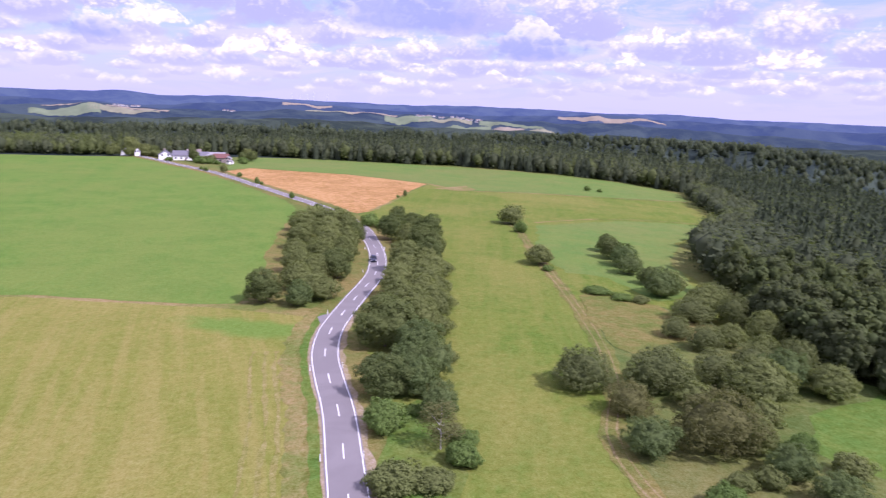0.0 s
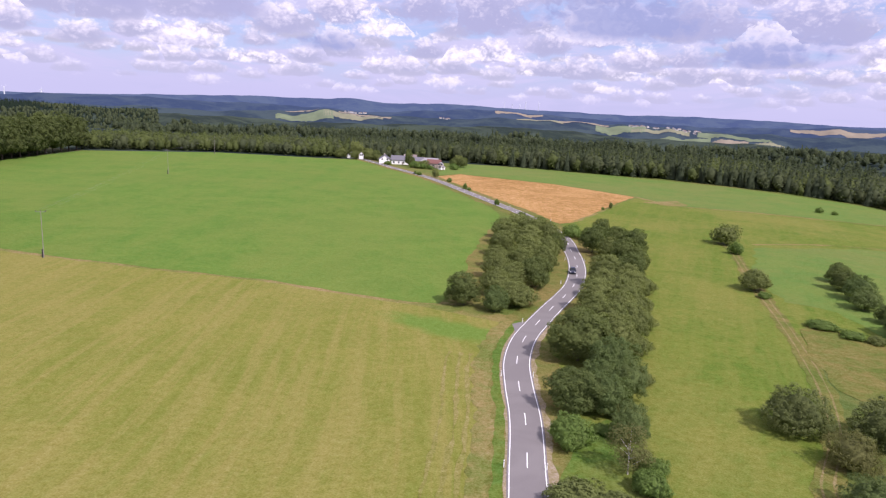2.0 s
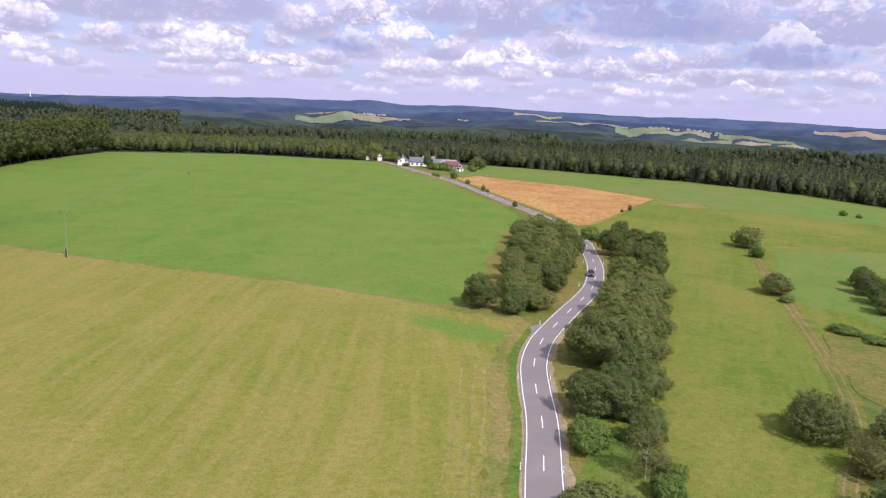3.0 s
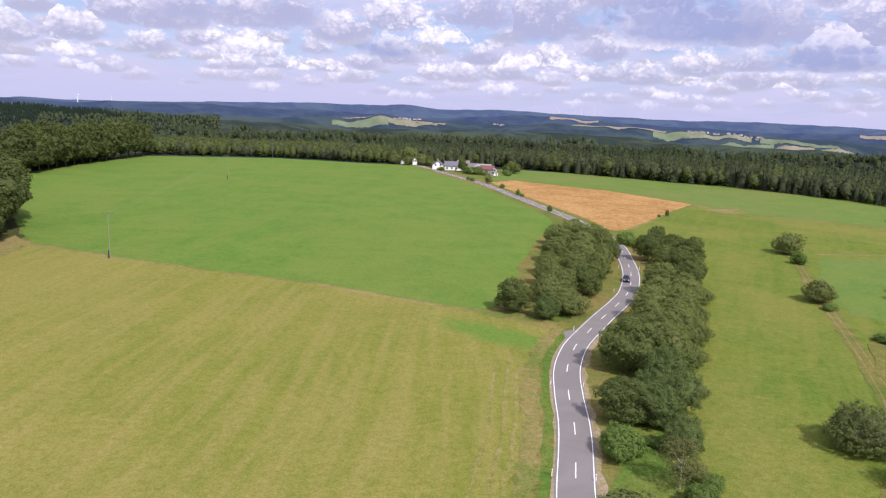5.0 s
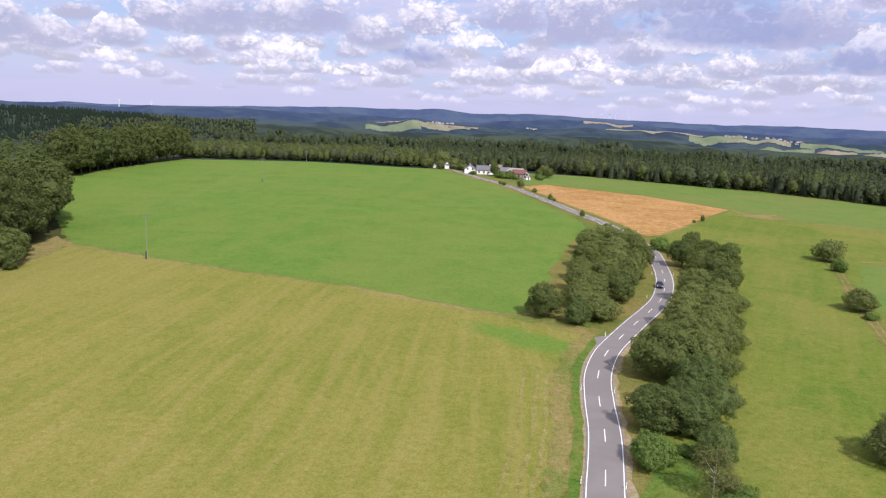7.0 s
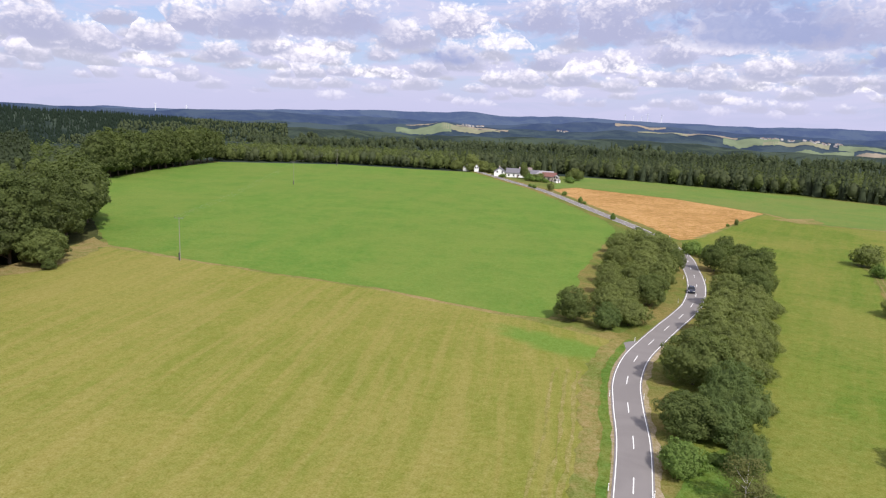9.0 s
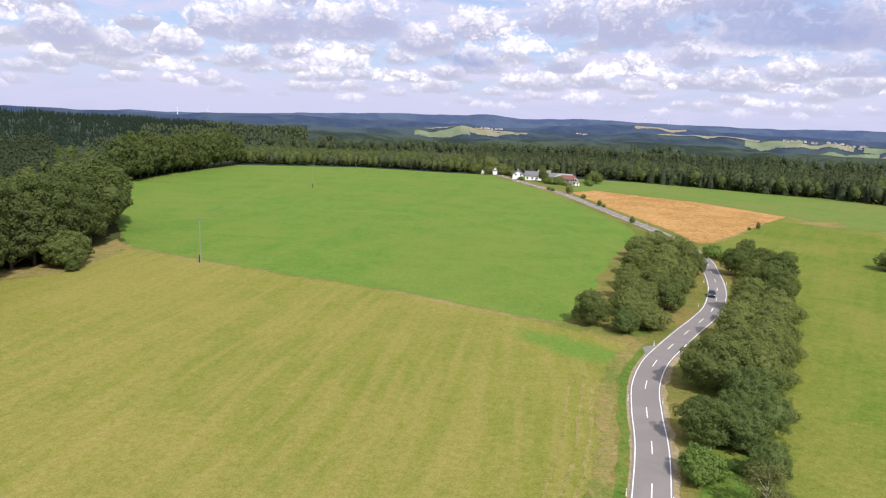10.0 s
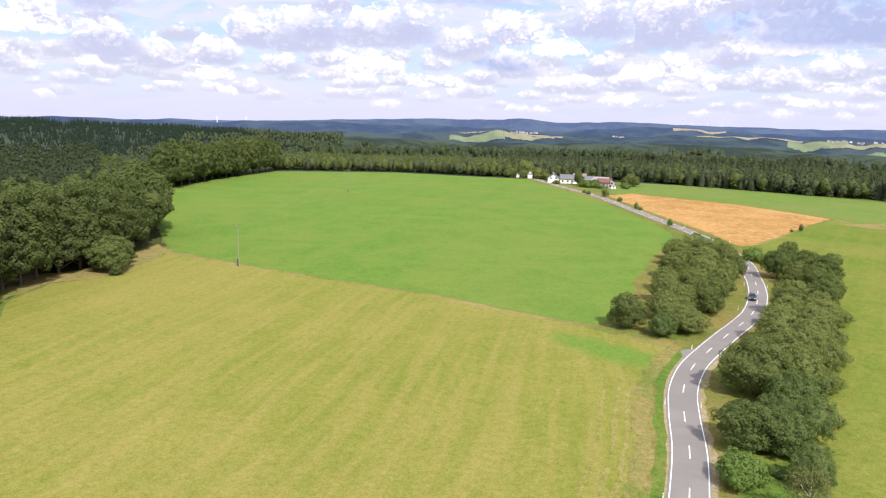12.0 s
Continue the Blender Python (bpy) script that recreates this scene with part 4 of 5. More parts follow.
for key, x, y, h, w in (("bush_a", -3.4, 91.5, 1.2, 3.0), ("bush_b", 1.8, 85.0, 1.5, 3.6), ("bush_a", 4.0, 82.0, 2.2, 3.6), ("bush_b", 3.0, 97, 2.8, 4.5), ("bush_b", 3.4, 112, 3.0, 5.0), ("ash_b", 1.8, 126, 5.0, 6.0), ("ash_b", 2.2, 144, 5.0, 6.0), ("bush_b", 2.2, 158, 3.4, 6.0), ("ash_b", 1.6, 173, 5.5, 7.0), ("bush_b", -10.6, 107.5, 2.4, 4.2)):
    x = x - 2.8 if x > 0 and y > 90 else x
    plant(key, x, y, h, w, "low leafy undergrowth beside the roadside trees", "bush", SIDE)
# the clump left of the road
for key, x, y, h, w in (
    ("oak_b", -38.6, 144.0, 8.4, 8.6), ("dark_a", -31.0, 142.5, 6.0, 6.0), ("ash_b", -27.4, 148, 6.8, 8.6), ("ash_b", -34.4, 156, 7.6, 8.4), ("oak_b", -26.6, 168, 8.6, 8.8), ("ash_b", -32.0, 165, 7.6, 8.6), ("ash_b", -37.6, 172, 8.0, 8.0),
    ("ash_a", -33.0, 179, 8.8, 9.2), ("ash_b", -40.6, 185, 7.4, 7.6), ("ash_b", -27.4, 188, 8.2, 8.0), ("ash_a", -34.0, 196, 9.2, 10.4), ("ash_a", -43.0, 202, 8.8, 10.0), ("oak_b", -27.6, 215, 7.4, 6.0),
    ("ash_b", -29.8, 204, 8.2, 8.0), ("ash_a", -37.0, 214, 9.2, 11.0), ("ash_a", -46.0, 221, 8.8, 10.4), ("ash_a", -40.0, 231, 9.2, 12.0), ("ash_b", -34.0, 231, 8.4, 9.6), ("ash_b", -49.0, 232, 8.0, 9.0), ("ash_a", -46.0, 243, 8.0, 10.0), ("oak_b", -49.0, 262, 6.0, 5.6), ("ash_b", -38.0, 242, 7.6, 8.6),
):
    h, w = h * 0.93, w * 0.90
    plant(key, x, y, h, w, "dark green tree at the corner of the roadside clump" if key[0] == "o" else LOOK[key[0]], "tree", "clump of trees by the bend")
# the slope with scrub
for key, x, y, h, w in (
    ("grey_a", 23.0, 103.3, 7.0, 11.0), ("grey_a", 35.2, 103.6, 7.5, 12.0), ("brown_a", 28.6, 94, 5.5, 8.0), ("brown_a", 37.0, 84, 9.2, 13.0), ("dark_a", 28.2, 82.0, 5.2, 8.0), ("ash_b", 50.5, 100.2, 8.2, 13.0), ("dark_a", 43.8, 76.8, 5.0, 7.0), ("dark_a", 46.4, 70.6, 4.8, 6.8), ("ash_b", 42.6, 84.2, 6.0, 7.6), ("bush_a", 33.0, 69.7, 3.2, 6.4), ("grey_a", 46.1, 107, 6.4, 9.0), ("bush_b", 39.0, 97.0, 4.4, 7.6), ("bush_b", 40.4, 75.0, 2.8, 5.0), ("bush_b", 47.6, 92.5, 4.0, 6.4), ("bush_b", 36.8, 74.5, 2.2, 4.4), ("dark_a", 57.5, 108, 6.5, 9.0), ("ash_b", 63.5, 104, 6.5, 9.0), ("grey_a", 54.5, 112, 6.0, 8.6), ("bush_b", 52.5, 78.5, 3.2, 6.0), ("bush_b", 55.0, 70.0, 3.0, 6.0), ("bush_a", 49.5, 84.5, 2.6, 5.2),
    ("oak_b", 52.4, 217, 5.8, 6.4), ("oak_b", 51.6, 206, 6.2, 7.0), ("dark_a", 53.0, 196, 6.6, 7.2), ("dark_a", 52.2, 186, 5.6, 6.4), ("oak_b", 54.2, 175, 4.8, 5.6), ("dark_a", 54.0, 163, 7.0, 8.0), ("ash_b", 57.5, 167, 6.0, 7.0), ("grey_a", 55.0, 143, 5.6, 10.5), ("ash_b", 59.5, 150, 7.0, 9.0), ("grey_a", 62, 152, 6.5, 8.0),
    ("grey_a", 47.5, 131, 4.5, 7.0), ("grey_a", 50.5, 124, 5.5, 7.5), ("ash_b", 56.5, 127, 5.5, 7.0), ("ash_b", 58, 116, 7.0, 8.0), ("grey_a", 62, 113, 7.0, 8.0), ("bush_b", 40.5, 116, 3.5, 6.0), 
    ("ash_b", 64, 129, 8.0, 8.0), ("grey_a", 63, 141, 7.5, 8.0), 
    ("ash_b", 26.3, 264, 7.5, 9.5), ("bush_b", 28.2, 246, 4.2, 4.6), ("ash_b", 28.4, 193.5, 6.2, 7.5), ("bush_a", 38, 163, 1.8, 6.5), ("bush_a", 43.5, 158, 1.6, 5.0), ("bush_b", 47.5, 156, 1.8, 4.0), ("bush_a", 29.5, 186, 1.6, 3.5),
):
    h, w = (h * 0.92, w * 0.78) if y < 150 else (h, w)
    lab = {"b": "brownish rounded tree with fine dense twigs on the slope", "g": PALE, "o": "dark green hedge tree in the sloping pasture", "d": "deep green dense tree on the scrubby slope", "a": "mid-green rounded tree standing in the pasture"}[key[0]]
    plant(key, x, y, h, w, "low green bush in the pasture" if key[:4] == "bush" else lab, "bush" if key[:4] == "bush" else "tree", "trees on the slope")


def scatter(poly, gap, jitter, seed):
    rng = np.random.RandomState(seed)
    p = np.array(poly)
    gx, gy = np.meshgrid(np.arange(p[:, 0].min(), p[:, 0].max(), gap), np.arange(p[:, 1].min(), p[:, 1].max(), gap))
    gx[1::2] += gap / 2
    gx, gy = gx.ravel() + rng.uniform(-jitter, jitter, gx.size), gy.ravel() + rng.uniform(-jitter, jitter, gy.size)
    k = inside(poly, gx, gy)
    return np.column_stack([gx[k], gy[k]])


def forest(name, spots, shapes, mats, sizes, label, seed, pick=None):
    """Many trees in one mesh. shapes: (vertices, triangles, slot); sizes: low and high share of the shape's height."""
    rng = np.random.RandomState(seed)
    allv, allt, alli, base = [], [], [], 0
    z0 = land(spots[:, 0], spots[:, 1])
    for i, (x, y) in enumerate(spots):
        v, t, slot = shapes[pick(x, y, rng) if pick else rng.randint(len(shapes))]
        a, s = rng.uniform(0, 6.283), rng.uniform(*sizes)
        w = s * rng.uniform(0.85, 1.15)
        ca, sa = math.cos(a) * w, math.sin(a) * w
        p = np.column_stack([v[:, 0] * ca - v[:, 1] * sa + x, v[:, 0] * sa + v[:, 1] * ca + y, v[:, 2] * s + z0[i]])
        allv.append(p)
        allt.append(t + base)
        alli.append(np.full(len(t), slot))
        base += len(v)
    ob = triangles_object(name, np.concatenate(allv), np.concatenate(allt), mats, np.concatenate(alli))
    return tagged(ob, label, "forest", kind="stuff")


WOOD = ["beech_leaves", "hornbeam_leaves", "lime_leaves", "spruce_needles", "brown_leaves", "cloud_shade_needles", "wood_leaves"]
MID = [(*crown(31, 20, 13, 1, 700, 0.55, 30, 0.93, 0.5), 0), (*crown(32, 17, 14, 1, 660, 0.55, 28, 0.93, 0.5), 1), (*crown(33, 18, 13, 1, 660, 0.52, 34, 0.93, 0.6), 2), (*spire(34, 22, 9, 1.0, 560, 0.55), 3), (*spire(35, 20, 8.5, 1.0, 520, 0.55), 3), (*crown(36, 17, 12, 1, 600, 0.5, 30, 0.93, 0.6), 4), (*crown(37, 18, 12, 1, 660, 0.52, 34, 0.93, 0.6), 1)]
LOW = [(*spire(44, 21, 9.0, 0.5, 130, 0.85), 3), (*spire(45, 19, 8.5, 0.5, 120, 0.85), 3)]
TINY = [(*soft_crown(51, 17, 13, 0, 34, 1.5, 0.12, 0.06, 0.86, 1), 6), (*soft_crown(52, 17, 12, 0, 34, 1.5, 0.12, 0.06, 0.86, 1), 6), (*spire(54, 18, 7, 0, 30, 1.3), 3), (*soft_crown(53, 16, 12, 0, 34, 1.5, 0.12, 0.06, 0.86, 1), 3)]
FINE = [(*soft_crown(61, 13, 9.5, 0.2, 104, 0.70, 0.13, 0.08, 0.84, 1), 6), (*soft_crown(62, 12, 9.0, 0.2, 104, 0.70, 0.13, 0.08, 0.84, 1), 6), (*spire(63, 17, 7.4, 0.3, 66, 0.76), 3), (*spire(64, 15, 6.8, 0.3, 62, 0.76), 3), (*soft_crown(65, 12, 8.5, 0.2, 100, 0.68, 0.13, 0.08, 0.84, 1), 2)]
LEAFY = [FINE[0], FINE[1], FINE[4], (*soft_crown(66, 14, 10.5, 0.2, 130, 0.72, 0.16, 0.08, 0.82, 1), 0)] + LOW
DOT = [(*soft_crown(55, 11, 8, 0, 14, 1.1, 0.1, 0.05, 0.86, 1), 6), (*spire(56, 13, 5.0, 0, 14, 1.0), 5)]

# beech wood at the left: the edge as single trees, the rest as one wood
EDGE_L = spline([(-150, 55), (-167, 71), (-177, 88), (-180, 102), (-193, 124), (-213, 147), (-233, 165)], 7.0)
for i, (x, y) in enumerate(EDGE_L):
    h = RNG.uniform(22, 26)
    plant(("beech_a", "beech_c", "beech_b")[i % 3], x + RNG.uniform(-2, 1), y + RNG.uniform(-1.5, 1.5), h, h * 0.62, "tall leafy beech at the edge of the wood", "tree", "edge of the beech wood")
for x, y, h in ((-174.0, 110, 10), (-180, 117, 8), (-168, 108, 3.0)):
    plant("oak_b", x, y, h, h * 1.15, "rounded grey-green bush in front of the wood's edge", "bush", "edge of the beech wood")
for i, (x, y) in enumerate(spline([(-352, 262), (-372, 300), (-392, 345), (-408, 385), (-418, 415)], 11.0)):
    h = RNG.uniform(24, 29)
    plant(("beech_c", "beech_a", "beech_b")[i % 3], x - 4, y, h, h * 0.66, "tall leafy beech at the far field's edge", "tree", "edge of the far beech wood")
wood_l = [(-164, 55), (-182, 78), (-192, 92), (-190, 108), (-206, 138), (-232, 160), (-365, 258), (-425, 420), (-620, 480), (-620, 0), (-250, 10)]
spots = scatter(wood_l, 8.5, 2.6, 61)
r = np.hypot(spots[:, 0], spots[:, 1])


def spruce_behind(x, y, rng):
    return (3 if rng.uniform() < 0.5 else 4) if (x < -255 and y < 0.62 * -x and rng.uniform() < 0.4) else rng.choice([0, 1, 2, 2, 0])


forest("beech_wood", spots[r < 340], MID, WOOD, (0.85, 1.08), "dense mixed wood of beech and spruce seen from above", 62, spruce_behind)
back = scatter(wood_l, 6.6, 2.4, 76)
r = np.hypot(back[:, 0], back[:, 1])


def spruce_back(x, y, rng):
    return rng.choice([4, 5]) if (x < -255 and y < 0.62 * -x and rng.uniform() < 0.7) else rng.choice([0, 1, 0, 2, 3])


forest("beech_wood", back[(r >= 340) & (r < 560)], LEAFY, WOOD, (0.85, 1.25), "dense mixed wood farther back with spruce tops", 63, spruce_back)
# belt of woods behind the fields
belt_l = [(-425, 415), (-350, 487), (-262, 508), (-250, 530), (-330, 640), (-520, 520)]
forest("wood_belt", scatter(belt_l, 5.6, 2.2, 64), LEAFY[:4], WOOD, (0.70, 1.05), "belt of leafy trees behind the green field", 65)
belt_m = [(-262, 530), (-215, 525), (-170, 562), (-99, 547), (-41, 538), (12, 533), (47, 516), (88, 500), (126, 487), (152, 452), (260, 470), (230, 620), (60, 680), (-100, 700), (-330, 660)]


def mostly_spruce(x, y, rng):
    return rng.choice([2, 3]) if rng.uniform() < 0.16 + 0.46 * (0.5 + 0.5 * math.sin(x * 0.035) * math.sin(y * 0.05 + 1.0)) else rng.choice([0, 1, 4])


forest("spruce_wood", scatter(belt_m, 4.5, 2.0, 66), FINE, WOOD, (0.62, 1.26), "dark spruce wood behind the pastures", 67, mostly_spruce)
# wood on the valley side
wood_r = [(156, 447), (137, 371), (127, 301), (88, 239), (76, 206), (76, 188), (69, 154), (67, 137), (65, 118), (70, 106), (95, 84), (285, 90), (285, 470)]
spots = scatter(wood_r, 7.0, 2.4, 68)
spots = spots[np.hypot(spots[:, 0], spots[:, 1]) < 200]
fine = scatter(wood_r, 4.8, 1.8, 75)
fine = fine[np.hypot(fine[:, 0], fine[:, 1]) >= 200]
YOUNG = [(66, 180), (150, 300), (175, 460), (120, 460), (60, 240)]
low_edge = inside(YOUNG, fine[:, 0], fine[:, 1])


def valley_mix(x, y, rng):
    if math.hypot(x, y) < 200:
        return rng.choice([0, 1, 1, 1, 1, 2, 6])
    if x > 110 and rng.uniform() < 0.62:
        return rng.choice([2, 3])
    return rng.choice([0, 0, 1, 1, 4])


forest("valley_wood", fine[low_edge], FINE, WOOD, (0.62, 0.85), "low young trees along the edge of the valley wood", 74, lambda x, y, g: g.choice([0, 0, 1, 4]))
forest("valley_wood", spots, MID, WOOD, (0.55, 0.78), "dense dark mixed wood on the valley side", 69, valley_mix)
forest("valley_wood", fine[~low_edge], FINE, WOOD, (0.85, 1.15), "dense dark mixed wood lower on the valley side", 70, valley_mix)
# hills beyond
rng = np.random.RandomState(71)
k = 6800
rr = np.sqrt(rng.uniform(625 ** 2, 1500 ** 2, k))
aa = np.radians(rng.uniform(-42, 43, k))
spots = np.column_stack([-rr * np.sin(aa), rr * np.cos(aa)])
hid = inside(belt_m, spots[:, 0], spots[:, 1]) | inside(belt_l, spots[:, 0], spots[:, 1]) | inside(wood_l, spots[:, 0], spots[:, 1]) | inside(wood_r, spots[:, 0], spots[:, 1])
fields = [(-186, 138), (-44, 142), (-30, 250), (0, 30), (65, 30), (72, 200), (152, 445), (-12, 532), (-165, 560), (-235, 522), (-343, 482), (-416, 412)]
hid |= inside(fields, spots[:, 0], spots[:, 1])
hid |= np.degrees(aa) > 43
forest("hill_woods", spots[~hid], TINY, WOOD, (0.65, 0.95), "endless woods over the hills", 72, lambda x, y, g: 2 if g.uniform() < 0.25 else g.choice([0, 1, 3]))
k = 8000
rr = rng.uniform(1300, 1860, k)
aa = np.radians(rng.uniform(40, 76, k))


# dark needles beyond 52 degrees take the place of cloud shadow
def hill_cloud_shade(x, y, g):
    az = math.degrees(math.atan2(-x, y))
    return 1 if az + 5 * math.sin(math.hypot(x, y) * 0.012) > 52 or g.uniform() < 0.35 else 0


forest("hill_woods", np.column_stack([-rr * np.sin(aa), rr * np.cos(aa)]), DOT, WOOD, (0.8, 1.15), "spruce-covered hill against the sky, cloud shadow put into its colour", 73, hill_cloud_shade)

# ---------------------------------------------------------------- tracks and margins
TRACK = spline([(24.5, 268), (27.6, 254.2), (28.5, 216.9), (29.8, 182.2), (30.8, 156.7), (31.1, 135.3), (30.5, 118), (28, 101), (24.3, 87), (24.7, 75.5), (27, 66), (31, 50)], 1.5)
track = tagged(ribbon("farm_track", TRACK, -1.7, 1.7, 0.09, "verge_grass", ragged=0.5), "dry grassy farm track with two worn wheel ruts", "track", kind="structure")
ribbon("rut", TRACK, -0.9, -0.6, 0.10, "track_soil", parent=track, ragged=0.12)
ribbon("rut", TRACK, 0.6, 0.9, 0.10, "track_soil", parent=track, ragged=0.12)
for pts, w in (([(-11, 400), (0, 383), (12, 371), (40, 371), (70, 371), (100, 377), (140, 391)], 1.6), ([(37, 269.5), (56, 283), (77, 292), (100, 297), (125, 299)], 1.5), ([(-18, 358), (-24, 320), (-31, 284)], 1.4)):
    line = spline(pts, 2.0)
    tagged(ribbon("field_margin", line, -w * 0.6, w * 0.6, 0.095, "dry_verge", ragged=0.6), "narrow strip of unmown dry grass at the field's edge", "verge", kind="structure")
sheet("fallow_patch", [(-6, 375), (4, 369), (13, 372), (17, 380), (12, 394), (2, 385)], "dry_verge", 0.11, "brown withered patch in the pasture", ragged=1.5)
sheet("dry_slope", [(36, 164), (51, 154), (58, 140), (55, 131), (47, 128), (36, 120), (32.6, 128), (32.4, 145)], "verge_grass", 0.14, "patch of brown dry grass on the slope", ragged=1.8)
stub = tagged(mesh_object("field_entrance", [(-22.6, 128.5, 0.15), (-21.9, 138.5, 0.15), (-23.6, 137.4, 0.13), (-24.6, 136.2, 0.125), (-25.4, 134.9, 0.12), (-24.7, 133.0, 0.12), (-23.8, 130.2, 0.13)], [(0, 1, 2, 3, 4, 5, 6)], "asphalt"), "short paved field entrance beside the road", "road", kind="structure")

# ---------------------------------------------------------------- roadside furniture


def marker_post():
    root = new("marker_post")
    bm = bmesh.new()
    box(bm, (0.12, 0.10, 1.25), (0, 0, 0.375), 0.02)
    part("shaft", bm, "post_white", root)
    bm = bmesh.new()
    box(bm, (0.128, 0.108, 0.22), (0, 0, 0.80), 0.02)
    part("band", bm, "post_black", root, "black band")
    bm = bmesh.new()
    box(bm, (0.05, 0.012, 0.16), (0, -0.058, 0.80))
    part("reflector", bm, "lamp_glass", root, "pale reflector")
    return tagged(root, "white roadside marker post with a black band", "marker post", "posts along the road")


first = None
for x, y in ((-21.1, 105.8), (-14.1, 76.8), (-23.6, 136.9), (-20.9, 174.9), (-23.9, 204.8), (-16.0, 107.6), (-8.9, 78.0), (-18.0, 205.9), (-28.0, 241.9), (-13.2, 176), (-16.8, 141), (-40, 280), (-64, 312), (-100, 365), (-131, 408), (-33, 256)):
    m = pose(x, y, height(x, y) + 0.05, 0, 0, 10)
    if first is None:
        first = marker_post()
        first.matrix_basis = m
    else:
        copy_thing(first, m)

POLES = [(-151.5, 135.8, 12.4), (-263.9, 322.0, 13.5), (-336.1, 464.7, 13.0)]
along = math.atan2(322.0 - 135.8, -263.9 + 151.5)
tops = []
for i, (x, y, h) in enumerate(POLES):
    root = new("power_pole")
    bm = bmesh.new()
    tube(bm, (0, 0, -0.5), (0, 0, h), 0.11, 0.065, 10)
    part("mast", bm, "pole_wood", root)
    bm = bmesh.new()
    box(bm, (0.08, 2.4, 0.10), (0, 0, h - 0.15), 0.02)
    part("crossarm", bm, "wire_metal", root, "grey steel crossarm")
    spots_ = []
    for off in (-1.2, 0.0, 1.2):
        bm = bmesh.new()
        z = h - 0.08 if off else h
        tube(bm, (0, off, z), (0, off, z + 0.12), 0.05, 0.05, 8)
        tube(bm, (0, off, z + 0.12), (0, off, z + 0.26), 0.13, 0.08, 8)
        tube(bm, (0, off, z + 0.26), (0, off, z + 0.40), 0.10, 0.05, 8)
        part("insulator", bm, "porcelain", root, "dark porcelain insulator")
        spots_.append((off, z + 0.4))
    bm = bmesh.new()
    box(bm, (0.26, 0.30, 2.6), (0.15, 0.30, 1.0), 0.03)
    part("foot_stub", bm, "post_black", root, "dark tarred footing post")
    m = pose(x, y, height(x, y), 0, 0, math.degrees(along))
    root.matrix_basis = m
    tagged(root, "slim weathered wooden power pole with one crossarm", "power pole", "power line")
    tops.append([m @ Vector((0, o, z)) for o, z in spots_])
ends = [[t + Vector((150, -248, 0)) * 0.9 for t in tops[0]]] + tops + [[t + Vector((-75, 150, -4)) for t in tops[-1]]]
for a, b in zip(ends[1:], ends[2:]):
    for p, q in zip(a, b):
        bm = bmesh.new()
        k = 14
        pts = [p.lerp(q, j / k) - Vector((0, 0, 1.6 * 4 * (j / k) * (1 - j / k))) for j in range(k + 1)]
        for u, v in zip(pts, pts[1:]):
            tube(bm, u, v, 0.008, 0.008, 4, False)
        me = bpy.data.meshes.new("power_cable")
        bm.to_mesh(me)
        bm.free()
        me.materials.append(MATS["wire_metal"])
        tagged(new("power_cable", me), "thin overhead power cable between two poles", "cable", "power line")

